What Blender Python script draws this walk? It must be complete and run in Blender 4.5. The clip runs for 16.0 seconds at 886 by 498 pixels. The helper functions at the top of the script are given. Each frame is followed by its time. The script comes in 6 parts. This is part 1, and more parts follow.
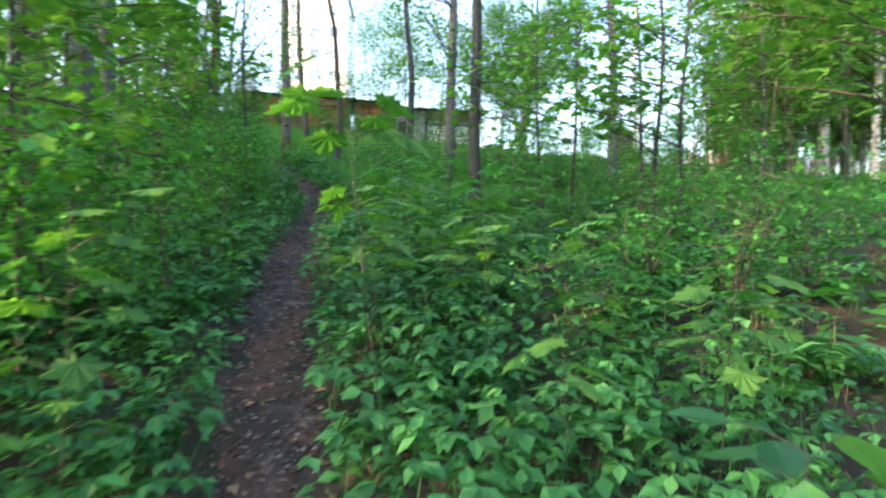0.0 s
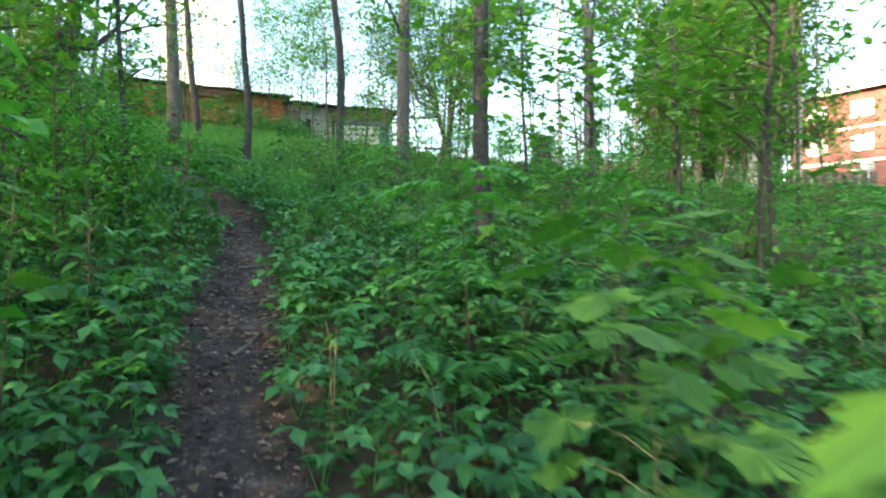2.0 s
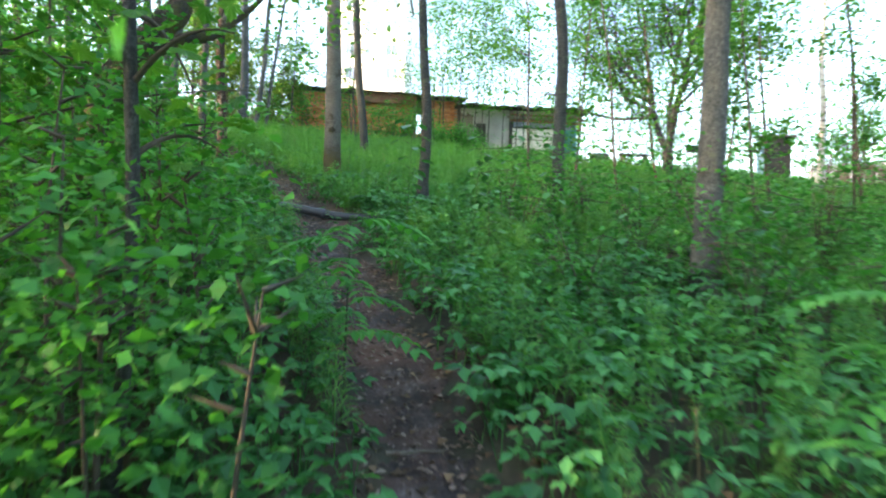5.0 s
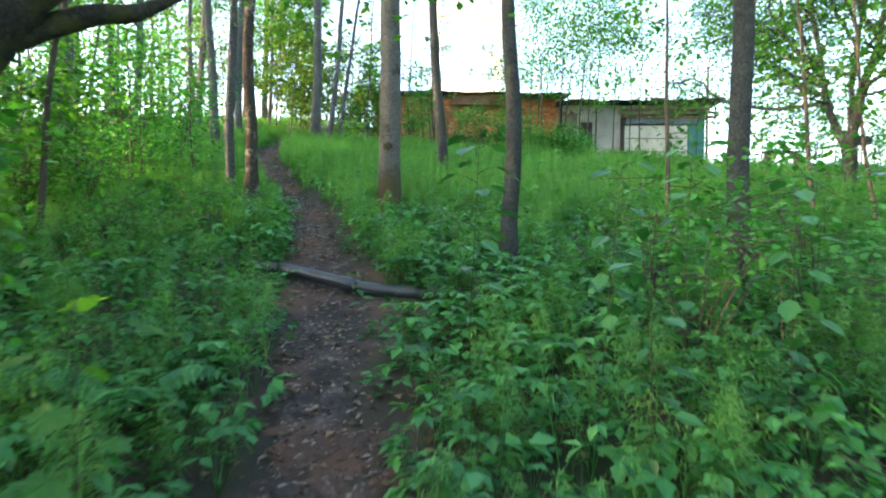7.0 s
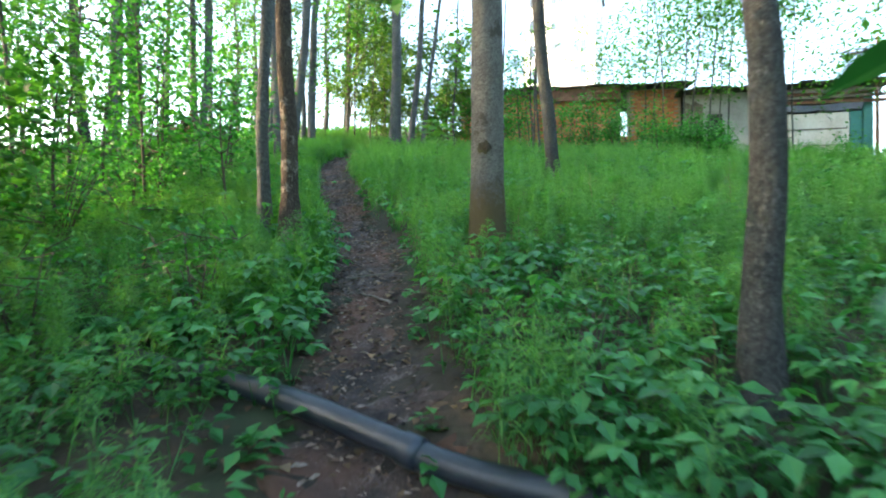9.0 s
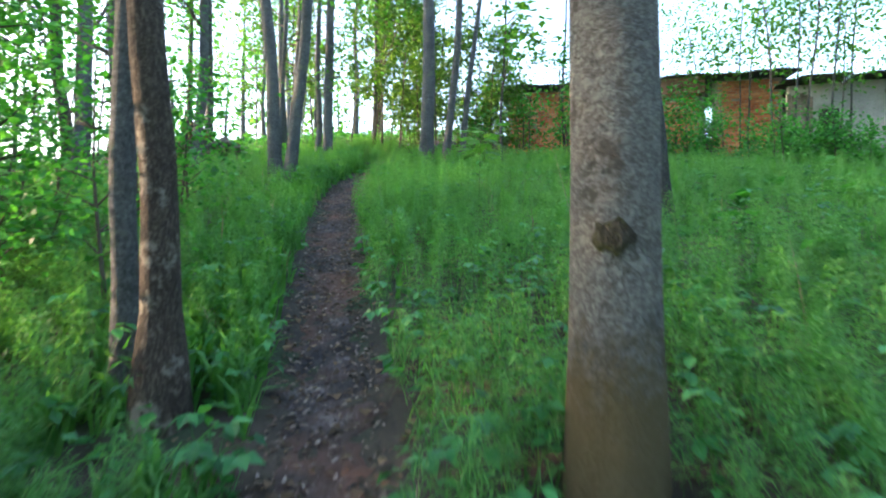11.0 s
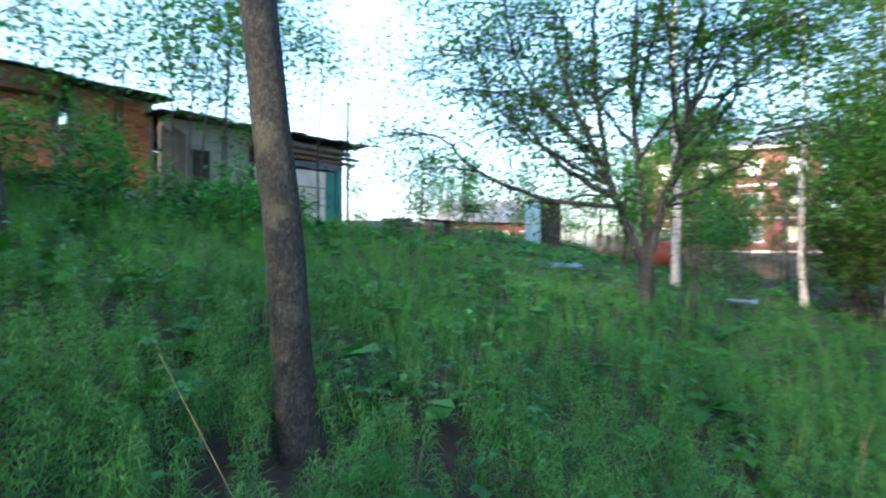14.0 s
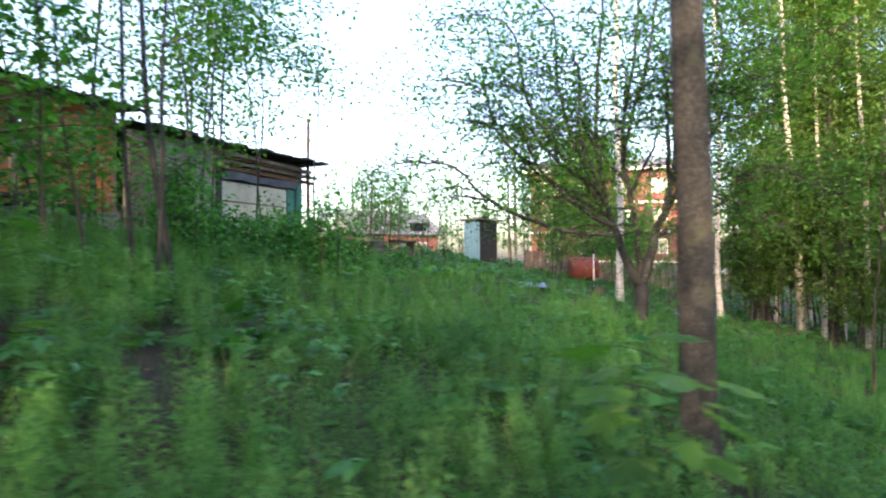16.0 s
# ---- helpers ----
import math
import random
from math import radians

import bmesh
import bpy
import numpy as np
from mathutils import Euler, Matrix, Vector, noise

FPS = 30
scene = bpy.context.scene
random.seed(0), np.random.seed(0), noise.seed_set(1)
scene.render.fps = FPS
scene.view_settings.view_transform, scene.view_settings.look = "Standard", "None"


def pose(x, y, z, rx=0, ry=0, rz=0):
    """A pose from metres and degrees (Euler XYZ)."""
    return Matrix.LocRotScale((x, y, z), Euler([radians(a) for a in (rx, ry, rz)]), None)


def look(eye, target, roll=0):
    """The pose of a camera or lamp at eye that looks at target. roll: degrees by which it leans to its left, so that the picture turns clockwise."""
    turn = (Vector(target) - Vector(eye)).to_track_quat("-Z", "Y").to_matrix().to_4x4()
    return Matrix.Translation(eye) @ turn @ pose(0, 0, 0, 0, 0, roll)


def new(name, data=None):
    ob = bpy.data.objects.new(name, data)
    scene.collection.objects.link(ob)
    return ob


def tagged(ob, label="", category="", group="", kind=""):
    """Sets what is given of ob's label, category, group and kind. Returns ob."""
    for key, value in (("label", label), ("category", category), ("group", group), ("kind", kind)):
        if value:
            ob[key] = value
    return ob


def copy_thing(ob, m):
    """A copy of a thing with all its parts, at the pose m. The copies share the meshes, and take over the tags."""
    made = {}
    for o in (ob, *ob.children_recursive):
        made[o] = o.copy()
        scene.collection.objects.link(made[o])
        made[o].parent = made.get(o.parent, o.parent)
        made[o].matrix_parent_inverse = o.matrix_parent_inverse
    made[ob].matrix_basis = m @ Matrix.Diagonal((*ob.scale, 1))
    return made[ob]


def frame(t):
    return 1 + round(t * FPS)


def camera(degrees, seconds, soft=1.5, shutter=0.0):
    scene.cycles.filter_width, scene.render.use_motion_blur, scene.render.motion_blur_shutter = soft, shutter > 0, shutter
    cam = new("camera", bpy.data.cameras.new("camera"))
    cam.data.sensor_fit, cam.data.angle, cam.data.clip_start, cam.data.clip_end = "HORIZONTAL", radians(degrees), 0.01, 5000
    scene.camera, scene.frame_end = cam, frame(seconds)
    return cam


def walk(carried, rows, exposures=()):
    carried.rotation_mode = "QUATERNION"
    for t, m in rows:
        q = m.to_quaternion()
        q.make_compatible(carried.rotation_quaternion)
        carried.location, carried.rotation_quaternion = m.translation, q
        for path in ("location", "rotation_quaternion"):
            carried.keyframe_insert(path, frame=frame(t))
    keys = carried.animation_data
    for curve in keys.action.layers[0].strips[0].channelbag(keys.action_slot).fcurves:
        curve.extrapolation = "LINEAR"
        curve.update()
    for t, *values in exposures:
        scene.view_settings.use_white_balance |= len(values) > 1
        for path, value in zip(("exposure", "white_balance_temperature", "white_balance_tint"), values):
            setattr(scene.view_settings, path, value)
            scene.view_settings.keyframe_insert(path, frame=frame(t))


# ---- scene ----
cam = camera(77.6, 16.0, soft=2.0, shutter=0.4)
PATH = [
    (0.0, 0.000, 0.000, 1.450, -0.00, -0.26, -0.03),
    (0.5, -0.107, 0.555, 1.611, -8.99, 0.15, 0.04),
    (1.0, -0.353, 1.299, 1.753, -14.12, 0.23, 0.35),
    (1.5, -0.797, 2.009, 1.815, -14.08, 0.12, 0.13),
    (2.0, -1.056, 2.686, 1.882, -11.08, -0.03, 0.65),
    (2.5, -1.109, 3.343, 2.075, -9.19, 0.13, 0.13),
    (3.0, -1.201, 4.049, 2.225, -7.89, -0.24, 0.36),
    (3.5, -1.320, 4.809, 2.552, -5.88, -0.56, -0.17),
    (4.0, -1.572, 5.574, 2.657, -4.19, 0.08, -0.11),
    (4.5, -1.751, 6.356, 2.843, 0.35, -0.04, -0.67),
    (7.0, -2.121, 10.105, 3.861, 15.47, -0.26, -0.68),
    (7.5, -2.215, 10.828, 3.967, 16.06, 0.15, -0.08),
    (8.0, -2.536, 11.428, 4.078, 18.36, 0.22, -0.01),
    (8.5, -2.891, 12.016, 4.205, 21.98, 0.34, -0.07),
    (10.8, -4.411, 15.284, 5.037, 28.69, 0.30, 0.07),
    (11.0, -4.572, 15.555, 5.211, 29.08, 0.27, 0.04),
    (11.5, -5.006, 16.228, 5.479, 28.58, 0.09, 0.07),
    (11.8, -5.177, 16.596, 5.628, 26.95, 0.01, 0.11),
    (12.0, -5.293, 16.885, 5.736, 26.88, -0.01, 0.08),
    (12.5, -5.574, 17.626, 6.048, 20.26, -0.48, -0.12),
    (13.0, -5.825, 18.091, 6.300, 5.08, 0.09, 0.02),
    (13.3, -5.967, 18.345, 6.439, -10.10, 0.12, 0.06),
    (13.5, -6.144, 18.466, 6.484, -19.62, 0.12, 0.05),
    (14.0, -6.717, 18.885, 6.580, -38.38, 0.10, 0.09),
    (14.5, -7.262, 19.306, 6.646, -48.80, 0.54, 0.62),
    (15.0, -7.959, 19.882, 6.824, -53.02, 0.39, 0.26),
    (15.2, -8.243, 20.053, 6.900, -52.96, 0.41, 0.26),
    (15.5, -8.610, 20.397, 6.981, -53.12, 0.37, 0.19),
    (16.0, -9.256, 21.049, 7.028, -52.42, 0.79, 0.38),
]
walk(cam, [(t, pose(x, y, z, 90 + p, r, yw)) for t, x, y, z, yw, p, r in PATH], exposures=[
    (0.0, 3.28, 6250, 17), (1.0, 3.28, 6400, 13), (3.0, 3.42, 6500, 11), (4.5, 3.5, 6500, 11), (8.5, 3.5, 6350, 8), (11.0, 3.46, 6000, 14), (12.5, 3.4, 6000, 16),
    (13.2, 3.1, 5650, 17), (14.0, 2.68, 5300, 18), (15.0, 2.75, 6150, 22), (16.0, 2.75, 6250, 25)])

# ---- light: a bright hazy evening sky, the sun low behind the western woods ----
SUN_AZ, SUN_EL = radians(248), radians(13)
world = bpy.data.worlds.new("sky")
scene.world = world
world.use_nodes = True
wn, wl = world.node_tree.nodes, world.node_tree.links
sky = wn.new("ShaderNodeTexSky")
sky.sky_type, sky.sun_disc = "NISHITA", False
sky.sun_elevation, sky.sun_rotation = SUN_EL, SUN_AZ
sky.air_density, sky.dust_density, sky.ozone_density = 1.0, 3.0, 1.0
wl.new(sky.outputs[0], wn["Background"].inputs[0])
wn["Background"].inputs[1].default_value = 0.14
sun = bpy.data.lights.new("sun", "SUN")
sun.energy, sun.angle, sun.color = 2.2, radians(0.6), (1.0, 0.7, 0.42)
sun_dir = Vector((math.sin(SUN_AZ) * math.cos(SUN_EL), math.cos(SUN_AZ) * math.cos(SUN_EL), math.sin(SUN_EL)))
new("sun", sun).matrix_world = look(sun_dir * 120, (0, 0, 0))


# ---- materials ----
def material(name):
    m = bpy.data.materials.new(name)
    m.use_nodes = True
    nt = m.node_tree
    return m, nt.nodes, nt.links, nt.nodes["Principled BSDF"]


def ramp(nodes, stops):
    r = nodes.new("ShaderNodeValToRGB")
    e = r.color_ramp.elements
    while len(e) < len(stops):
        e.new(0.5)
    for k, (p, c) in enumerate(stops):
        e[k].position, e[k].color = p, (*c, 1)
    return r


def noise_tex(nodes, links, scale, detail=6, rough=0.6, stretch=None):
    n = nodes.new("ShaderNodeTexNoise")
    n.inputs["Scale"].default_value, n.inputs["Detail"].default_value, n.inputs["Roughness"].default_value = scale, detail, rough
    co = nodes.new("ShaderNodeTexCoord")
    mp = nodes.new("ShaderNodeMapping")
    if stretch:
        mp.inputs["Scale"].default_value = stretch
    links.new(co.outputs["Object"], mp.inputs[0])
    links.new(mp.outputs[0], n.inputs[0])
    return n


def surface(name, stops, scale=6, stretch=None, rough=0.85, bump=0.3, bump_scale=40, second=None, metal=0.0):
    """A two-scale procedural surface: large tints, fine grain and relief."""
    m, nodes, links, bsdf = material(name)
    a = noise_tex(nodes, links, scale, 5, 0.6, stretch)
    b = noise_tex(nodes, links, bump_scale, 8, 0.7, stretch)
    mix = nodes.new("ShaderNodeMath")
    mix.operation = "MULTIPLY_ADD"
    links.new(b.outputs[0], mix.inputs[0])
    mix.inputs[1].default_value = 0.6
    half = nodes.new("ShaderNodeMath")
    half.operation = "MULTIPLY_ADD"
    links.new(a.outputs[0], half.inputs[0])
    half.inputs[1].default_value, half.inputs[2].default_value = 0.9, -0.25
    links.new(half.outputs[0], mix.inputs[2])
    r = ramp(nodes, stops)
    links.new(mix.outputs[0], r.inputs[0])
    col = r.outputs[0]
    if second:
        colour, low, high, sc = second
        n2 = noise_tex(nodes, links, sc, 4, 0.55)
        r2 = ramp(nodes, [(low, (0, 0, 0)), (high, (1, 1, 1))])
        links.new(n2.outputs[0], r2.inputs[0])
        mx = nodes.new("ShaderNodeMixRGB")
        links.new(r2.outputs[0], mx.inputs[0])
        links.new(col, mx.inputs[1])
        mx.inputs[2].default_value = (*colour, 1)
        col = mx.outputs[0]
    links.new(col, bsdf.inputs["Base Color"])
    bsdf.inputs["Roughness"].default_value, bsdf.inputs["Metallic"].default_value = rough, metal
    if bump:
        bp = nodes.new("ShaderNodeBump")
        bp.inputs["Strength"].default_value, bp.inputs["Distance"].default_value = bump, 0.03
        links.new(b.outputs[0], bp.inputs["Height"])
        links.new(bp.outputs[0], bsdf.inputs["Normal"])
    return m


def leafy(name, dark, mid, light, through_light=0.35, rough=0.5, per_object=False):
    """Leaves: a tint of its own for each leaf or plant, some light passing through."""
    m, nodes, links, bsdf = material(name)
    if per_object:
        src = nodes.new("ShaderNodeObjectInfo").outputs["Random"]
    else:
        src = nodes.new("ShaderNodeNewGeometry").outputs["Random Per Island"]
    r = ramp(nodes, [(0.0, dark), (0.5, mid), (1.0, light)])
    links.new(src, r.inputs[0])
    n = noise_tex(nodes, links, 0.7, 3, 0.5)
    r2 = ramp(nodes, [(0.3, (0.75, 0.8, 0.85)), (0.7, (1.12, 1.1, 0.95))])
    links.new(n.outputs[0], r2.inputs[0])
    mul = nodes.new("ShaderNodeMixRGB")
    mul.blend_type = "MULTIPLY"
    mul.inputs[0].default_value = 1.0
    links.new(r.outputs[0], mul.inputs[1])
    links.new(r2.outputs[0], mul.inputs[2])
    links.new(mul.outputs[0], bsdf.inputs["Base Color"])
    bsdf.inputs["Roughness"].default_value = rough
    bsdf.inputs["Specular IOR Level"].default_value = 0.36
    tr = nodes.new("ShaderNodeBsdfTranslucent")
    bright = nodes.new("ShaderNodeMixRGB")
    bright.blend_type = "MULTIPLY"
    bright.inputs[0].default_value = 1.0
    links.new(mul.outputs[0], bright.inputs[1])
    bright.inputs[2].default_value = (1.35, 1.5, 0.6, 1)
    links.new(bright.outputs[0], tr.inputs[0])
    mx = nodes.new("ShaderNodeMixShader")
    mx.inputs[0].default_value = through_light
    links.new(bsdf.outputs[0], mx.inputs[1])
    links.new(tr.outputs[0], mx.inputs[2])
    links.new(mx.outputs[0], nodes["Material Output"].inputs[0])
    return m


SOIL = surface("forest_soil", [(0.25, (0.018, 0.014, 0.01)), (0.5, (0.05, 0.036, 0.024)), (0.75, (0.1, 0.07, 0.045))], 1.6, None, 0.95, 0.7, 26,
               ((0.024, 0.045, 0.014), 0.5, 0.68, 1.5))
TROD = surface("trodden_soil", [(0.28, (0.014, 0.011, 0.01)), (0.46, (0.052, 0.036, 0.033)), (0.58, (0.085, 0.057, 0.05)), (0.72, (0.24, 0.19, 0.175))], 4.5, None, 0.92, 1.0, 48,
               ((0.15, 0.07, 0.045), 0.46, 0.62, 1.4))
def bark_of(name, dark, mid, light, patch, plates=60, tall=0.4, relief=0.9, patch_at=(0.56, 0.66), grain=75):
    """Bark broken into small plates by dark cracks, with lichen or moss patches."""
    m, nodes, links, bsdf = material(name)
    co = nodes.new("ShaderNodeTexCoord")
    mp = nodes.new("ShaderNodeMapping")
    mp.inputs["Scale"].default_value = (1, 1, tall)
    links.new(co.outputs["Object"], mp.inputs[0])
    warp = nodes.new("ShaderNodeTexNoise")
    warp.inputs["Scale"].default_value, warp.inputs["Detail"].default_value = 22, 6
    links.new(mp.outputs[0], warp.inputs[0])
    mixv = nodes.new("ShaderNodeMixRGB")
    mixv.inputs[0].default_value = 0.22
    links.new(mp.outputs[0], mixv.inputs[1])
    links.new(warp.outputs["Color"], mixv.inputs[2])
    vor = nodes.new("ShaderNodeTexVoronoi")
    vor.feature = "DISTANCE_TO_EDGE"
    vor.inputs["Scale"].default_value = plates
    links.new(mixv.outputs[0], vor.inputs[0])
    crack = ramp(nodes, [(0.0, (0.5, 0.48, 0.46)), (0.14, (1, 1, 1))])
    links.new(vor.outputs[0], crack.inputs[0])
    fine = nodes.new("ShaderNodeTexNoise")
    fine.inputs["Scale"].default_value, fine.inputs["Detail"].default_value, fine.inputs["Roughness"].default_value = grain, 6, 0.75
    links.new(mp.outputs[0], fine.inputs[0])
    tone = ramp(nodes, [(0.3, dark), (0.5, mid), (0.7, light)])
    links.new(fine.outputs[0], tone.inputs[0])
    big_n = noise_tex(nodes, links, 2.4, 5, 0.6)
    shade = ramp(nodes, [(0.3, (0.6, 0.6, 0.62)), (0.7, (1.2, 1.17, 1.12))])
    links.new(big_n.outputs[0], shade.inputs[0])
    m1 = nodes.new("ShaderNodeMixRGB")
    m1.blend_type = "MULTIPLY"
    m1.inputs[0].default_value = 1.0
    links.new(tone.outputs[0], m1.inputs[1])
    links.new(crack.outputs[0], m1.inputs[2])
    m2 = nodes.new("ShaderNodeMixRGB")
    m2.blend_type = "MULTIPLY"
    m2.inputs[0].default_value = 1.0
    links.new(m1.outputs[0], m2.inputs[1])
    links.new(shade.outputs[0], m2.inputs[2])
    n3 = noise_tex(nodes, links, 4.2, 5, 0.7)
    r3 = ramp(nodes, [(patch_at[0], (0, 0, 0)), (patch_at[1], (0.85, 0.85, 0.85))])
    links.new(n3.outputs[0], r3.inputs[0])
    m3 = nodes.new("ShaderNodeMixRGB")
    links.new(r3.outputs[0], m3.inputs[0])
    links.new(m2.outputs[0], m3.inputs[1])
    m3.inputs[2].default_value = (*patch, 1)
    links.new(m3.outputs[0], bsdf.inputs["Base Color"])
    bsdf.inputs["Roughness"].default_value = 0.92
    bsdf.inputs["Specular IOR Level"].default_value = 0.25
    addh = nodes.new("ShaderNodeMath")
    addh.operation = "MULTIPLY_ADD"
    links.new(fine.outputs[0], addh.inputs[0])
    addh.inputs[1].default_value = 0.5
    links.new(crack.outputs[0], addh.inputs[2])
    bp = nodes.new("ShaderNodeBump")
    bp.inputs["Strength"].default_value, bp.inputs["Distance"].default_value = relief, 0.012
    links.new(addh.outputs[0], bp.inputs["Height"])
    links.new(bp.outputs[0], bsdf.inputs["Normal"])
    return m


BARK = bark_of("grey_bark", (0.048, 0.054, 0.054), (0.122, 0.132, 0.13), (0.24, 0.255, 0.25), (0.13, 0.145, 0.1), 45, 0.7, 0.9, (0.56, 0.66), 45)
def mossy_foot(m):
    """Brown-green moss with a ragged upper edge on the foot of a trunk."""
    nt = m.node_tree
    nodes, links = nt.nodes, nt.links
    bsdf = nodes["Principled BSDF"]
    old = bsdf.inputs["Base Color"].links[0].from_socket
    co = nodes.new("ShaderNodeTexCoord")
    sep = nodes.new("ShaderNodeSeparateXYZ")
    links.new(co.outputs["Object"], sep.inputs[0])
    n = noise_tex(nodes, links, 15, 6, 0.75)
    ma = nodes.new("ShaderNodeMath")
    ma.operation = "MULTIPLY_ADD"
    links.new(n.outputs[0], ma.inputs[0])
    ma.inputs[1].default_value = -0.9
    links.new(sep.outputs[2], ma.inputs[2])
    r = ramp(nodes, [(0.0, (0.85, 0.85, 0.85)), (0.26, (0, 0, 0))])
    links.new(ma.outputs[0], r.inputs[0])
    mx = nodes.new("ShaderNodeMixRGB")
    links.new(r.outputs[0], mx.inputs[0])
    links.new(old, mx.inputs[1])
    mx.inputs[2].default_value = (0.085, 0.062, 0.022, 1)
    links.new(mx.outputs[0], bsdf.inputs["Base Color"])
    return m


MOSSFOOT = mossy_foot(bark_of("lichen_grey_bark", (0.1, 0.094, 0.084), (0.165, 0.157, 0.14), (0.24, 0.234, 0.215), (0.06, 0.05, 0.038), 18, 1.5, 0.7, (0.57, 0.62), 40))
DARKBARK = bark_of("dark_bark", (0.03, 0.033, 0.032), (0.07, 0.076, 0.073), (0.145, 0.153, 0.147), (0.085, 0.098, 0.065), 45, 0.7, 0.9, (0.56, 0.66), 48)
PEELBARK = bark_of("peeling_bark", (0.035, 0.026, 0.02), (0.085, 0.066, 0.05), (0.2, 0.17, 0.135), (0.27, 0.24, 0.195), 46, 0.35, 1.0, (0.54, 0.6))
MOSSBARK = bark_of("mossy_bark", (0.022, 0.019, 0.015), (0.05, 0.044, 0.034), (0.1, 0.09, 0.07), (0.07, 0.068, 0.018), 24, 0.5, 1.0, (0.44, 0.56))
BIRCH = surface("birch_bark", [(0.3, (0.04, 0.035, 0.03)), (0.42, (0.42, 0.4, 0.36)), (0.7, (0.66, 0.64, 0.6))], 4, (1, 1, 3.2), 0.75, 0.4, 9,
                ((0.06, 0.05, 0.045), 0.6, 0.7, 2.0))
TWIG = surface("twig_bark", [(0.3, (0.035, 0.029, 0.021)), (0.7, (0.09, 0.075, 0.054))], 8, (1, 1, 0.4), 0.9, 0.3, 40)
CROWN = leafy("tree_leaves", (0.03, 0.105, 0.017), (0.055, 0.175, 0.028), (0.1, 0.25, 0.044), 0.5)
CROWN_B = leafy("birch_leaves", (0.038, 0.1, 0.02), (0.068, 0.15, 0.028), (0.12, 0.21, 0.045), 0.4)
SHRUB = leafy("shrub_leaves", (0.025, 0.119, 0.022), (0.048, 0.206, 0.037), (0.094, 0.325, 0.062), 0.42, 0.55)
HERB = leafy("herb_leaves", (0.024, 0.105, 0.03), (0.05, 0.2, 0.055), (0.1, 0.32, 0.1), 0.4, 0.42)
TAIL = leafy("horsetail_green", (0.046, 0.15, 0.037), (0.095, 0.255, 0.067), (0.165, 0.36, 0.106), 0.5, 0.62)
BLADE = leafy("grass_green", (0.05, 0.165, 0.034), (0.085, 0.25, 0.056), (0.15, 0.34, 0.09), 0.5, 0.62)
MAPLE = leafy("maple_leaves", (0.048, 0.15, 0.03), (0.078, 0.215, 0.04), (0.12, 0.28, 0.052), 0.5, 0.4, True)
PALE = leafy("cherry_leaves", (0.022, 0.1, 0.03), (0.04, 0.16, 0.045), (0.075, 0.23, 0.07), 0.35, 0.32, True)
LITTER = leafy("dead_leaves", (0.06, 0.035, 0.02), (0.14, 0.08, 0.045), (0.27, 0.17, 0.1), 0.1, 0.8)
STRAW = leafy("dry_stalks", (0.16, 0.13, 0.075), (0.24, 0.2, 0.12), (0.34, 0.29, 0.18), 0.1, 0.8)
PIPE = surface("dark_plastic_pipe", [(0.3, (0.014, 0.018, 0.026)), (0.7, (0.032, 0.04, 0.054))], 3, None, 0.36, 0.04, 30)
PIPE.node_tree.nodes["Principled BSDF"].inputs["Specular IOR Level"].default_value = 0.5
GREENSTEM = surface("green_stem", [(0.3, (0.022, 0.03, 0.012)), (0.7, (0.045, 0.055, 0.022))], 8, None, 0.7, 0.1, 40)
PLASTER = surface("grey_render", [(0.25, (0.2, 0.2, 0.19)), (0.5, (0.33, 0.33, 0.31)), (0.8, (0.44, 0.43, 0.4))], 0.9, None, 0.9, 0.35, 18, ((0.12, 0.11, 0.1), 0.55, 0.72, 0.7))
CONCRETE = surface("stained_concrete", [(0.25, (0.14, 0.14, 0.13)), (0.6, (0.28, 0.27, 0.26)), (0.8, (0.38, 0.37, 0.35))], 2, None, 0.9, 0.4, 22)
TAR = surface("tarred_felt", [(0.3, (0.012, 0.012, 0.013)), (0.7, (0.045, 0.042, 0.04))], 3, None, 0.85, 0.6, 16, ((0.05, 0.06, 0.025), 0.55, 0.7, 1.2))
RUST = surface("rusty_iron", [(0.25, (0.06, 0.028, 0.016)), (0.5, (0.15, 0.07, 0.035)), (0.8, (0.26, 0.13, 0.07))], 4, None, 0.8, 0.4, 30)
OLDWOOD = surface("weathered_wood", [(0.25, (0.07, 0.055, 0.042)), (0.5, (0.17, 0.14, 0.11)), (0.8, (0.3, 0.26, 0.21))], 3, (0.3, 1, 1), 0.88, 0.5, 24)
CREAM = surface("cream_board", [(0.25, (0.46, 0.42, 0.34)), (0.5, (0.62, 0.58, 0.49)), (0.8, (0.74, 0.71, 0.64))], 1.6, (1, 1, 0.6), 0.7, 0.2, 14, ((0.3, 0.24, 0.16), 0.58, 0.72, 1.3))
TEAL = surface("teal_paint", [(0.25, (0.03, 0.14, 0.12)), (0.7, (0.06, 0.24, 0.2))], 3, None, 0.6, 0.2, 20)
BLUE = surface("pale_blue_paint", [(0.25, (0.15, 0.29, 0.32)), (0.5, (0.24, 0.42, 0.45)), (0.8, (0.34, 0.52, 0.54))], 2, (1, 1, 0.4), 0.65, 0.25, 20, ((0.14, 0.12, 0.1), 0.62, 0.75, 2.4))
TARP = surface("blue_white_sheet", [(0.35, (0.12, 0.22, 0.36)), (0.52, (0.32, 0.42, 0.55)), (0.72, (0.62, 0.66, 0.72))], 2.2, None, 0.35, 0.2, 14)
# brick darkened: the shade on the red house's front is put into this colour
REDWALL = surface("red_brick_far", [(0.25, (0.1, 0.038, 0.034)), (0.5, (0.145, 0.056, 0.05)), (0.8, (0.2, 0.085, 0.075))], 1.2, None, 0.9, 0.3, 24)
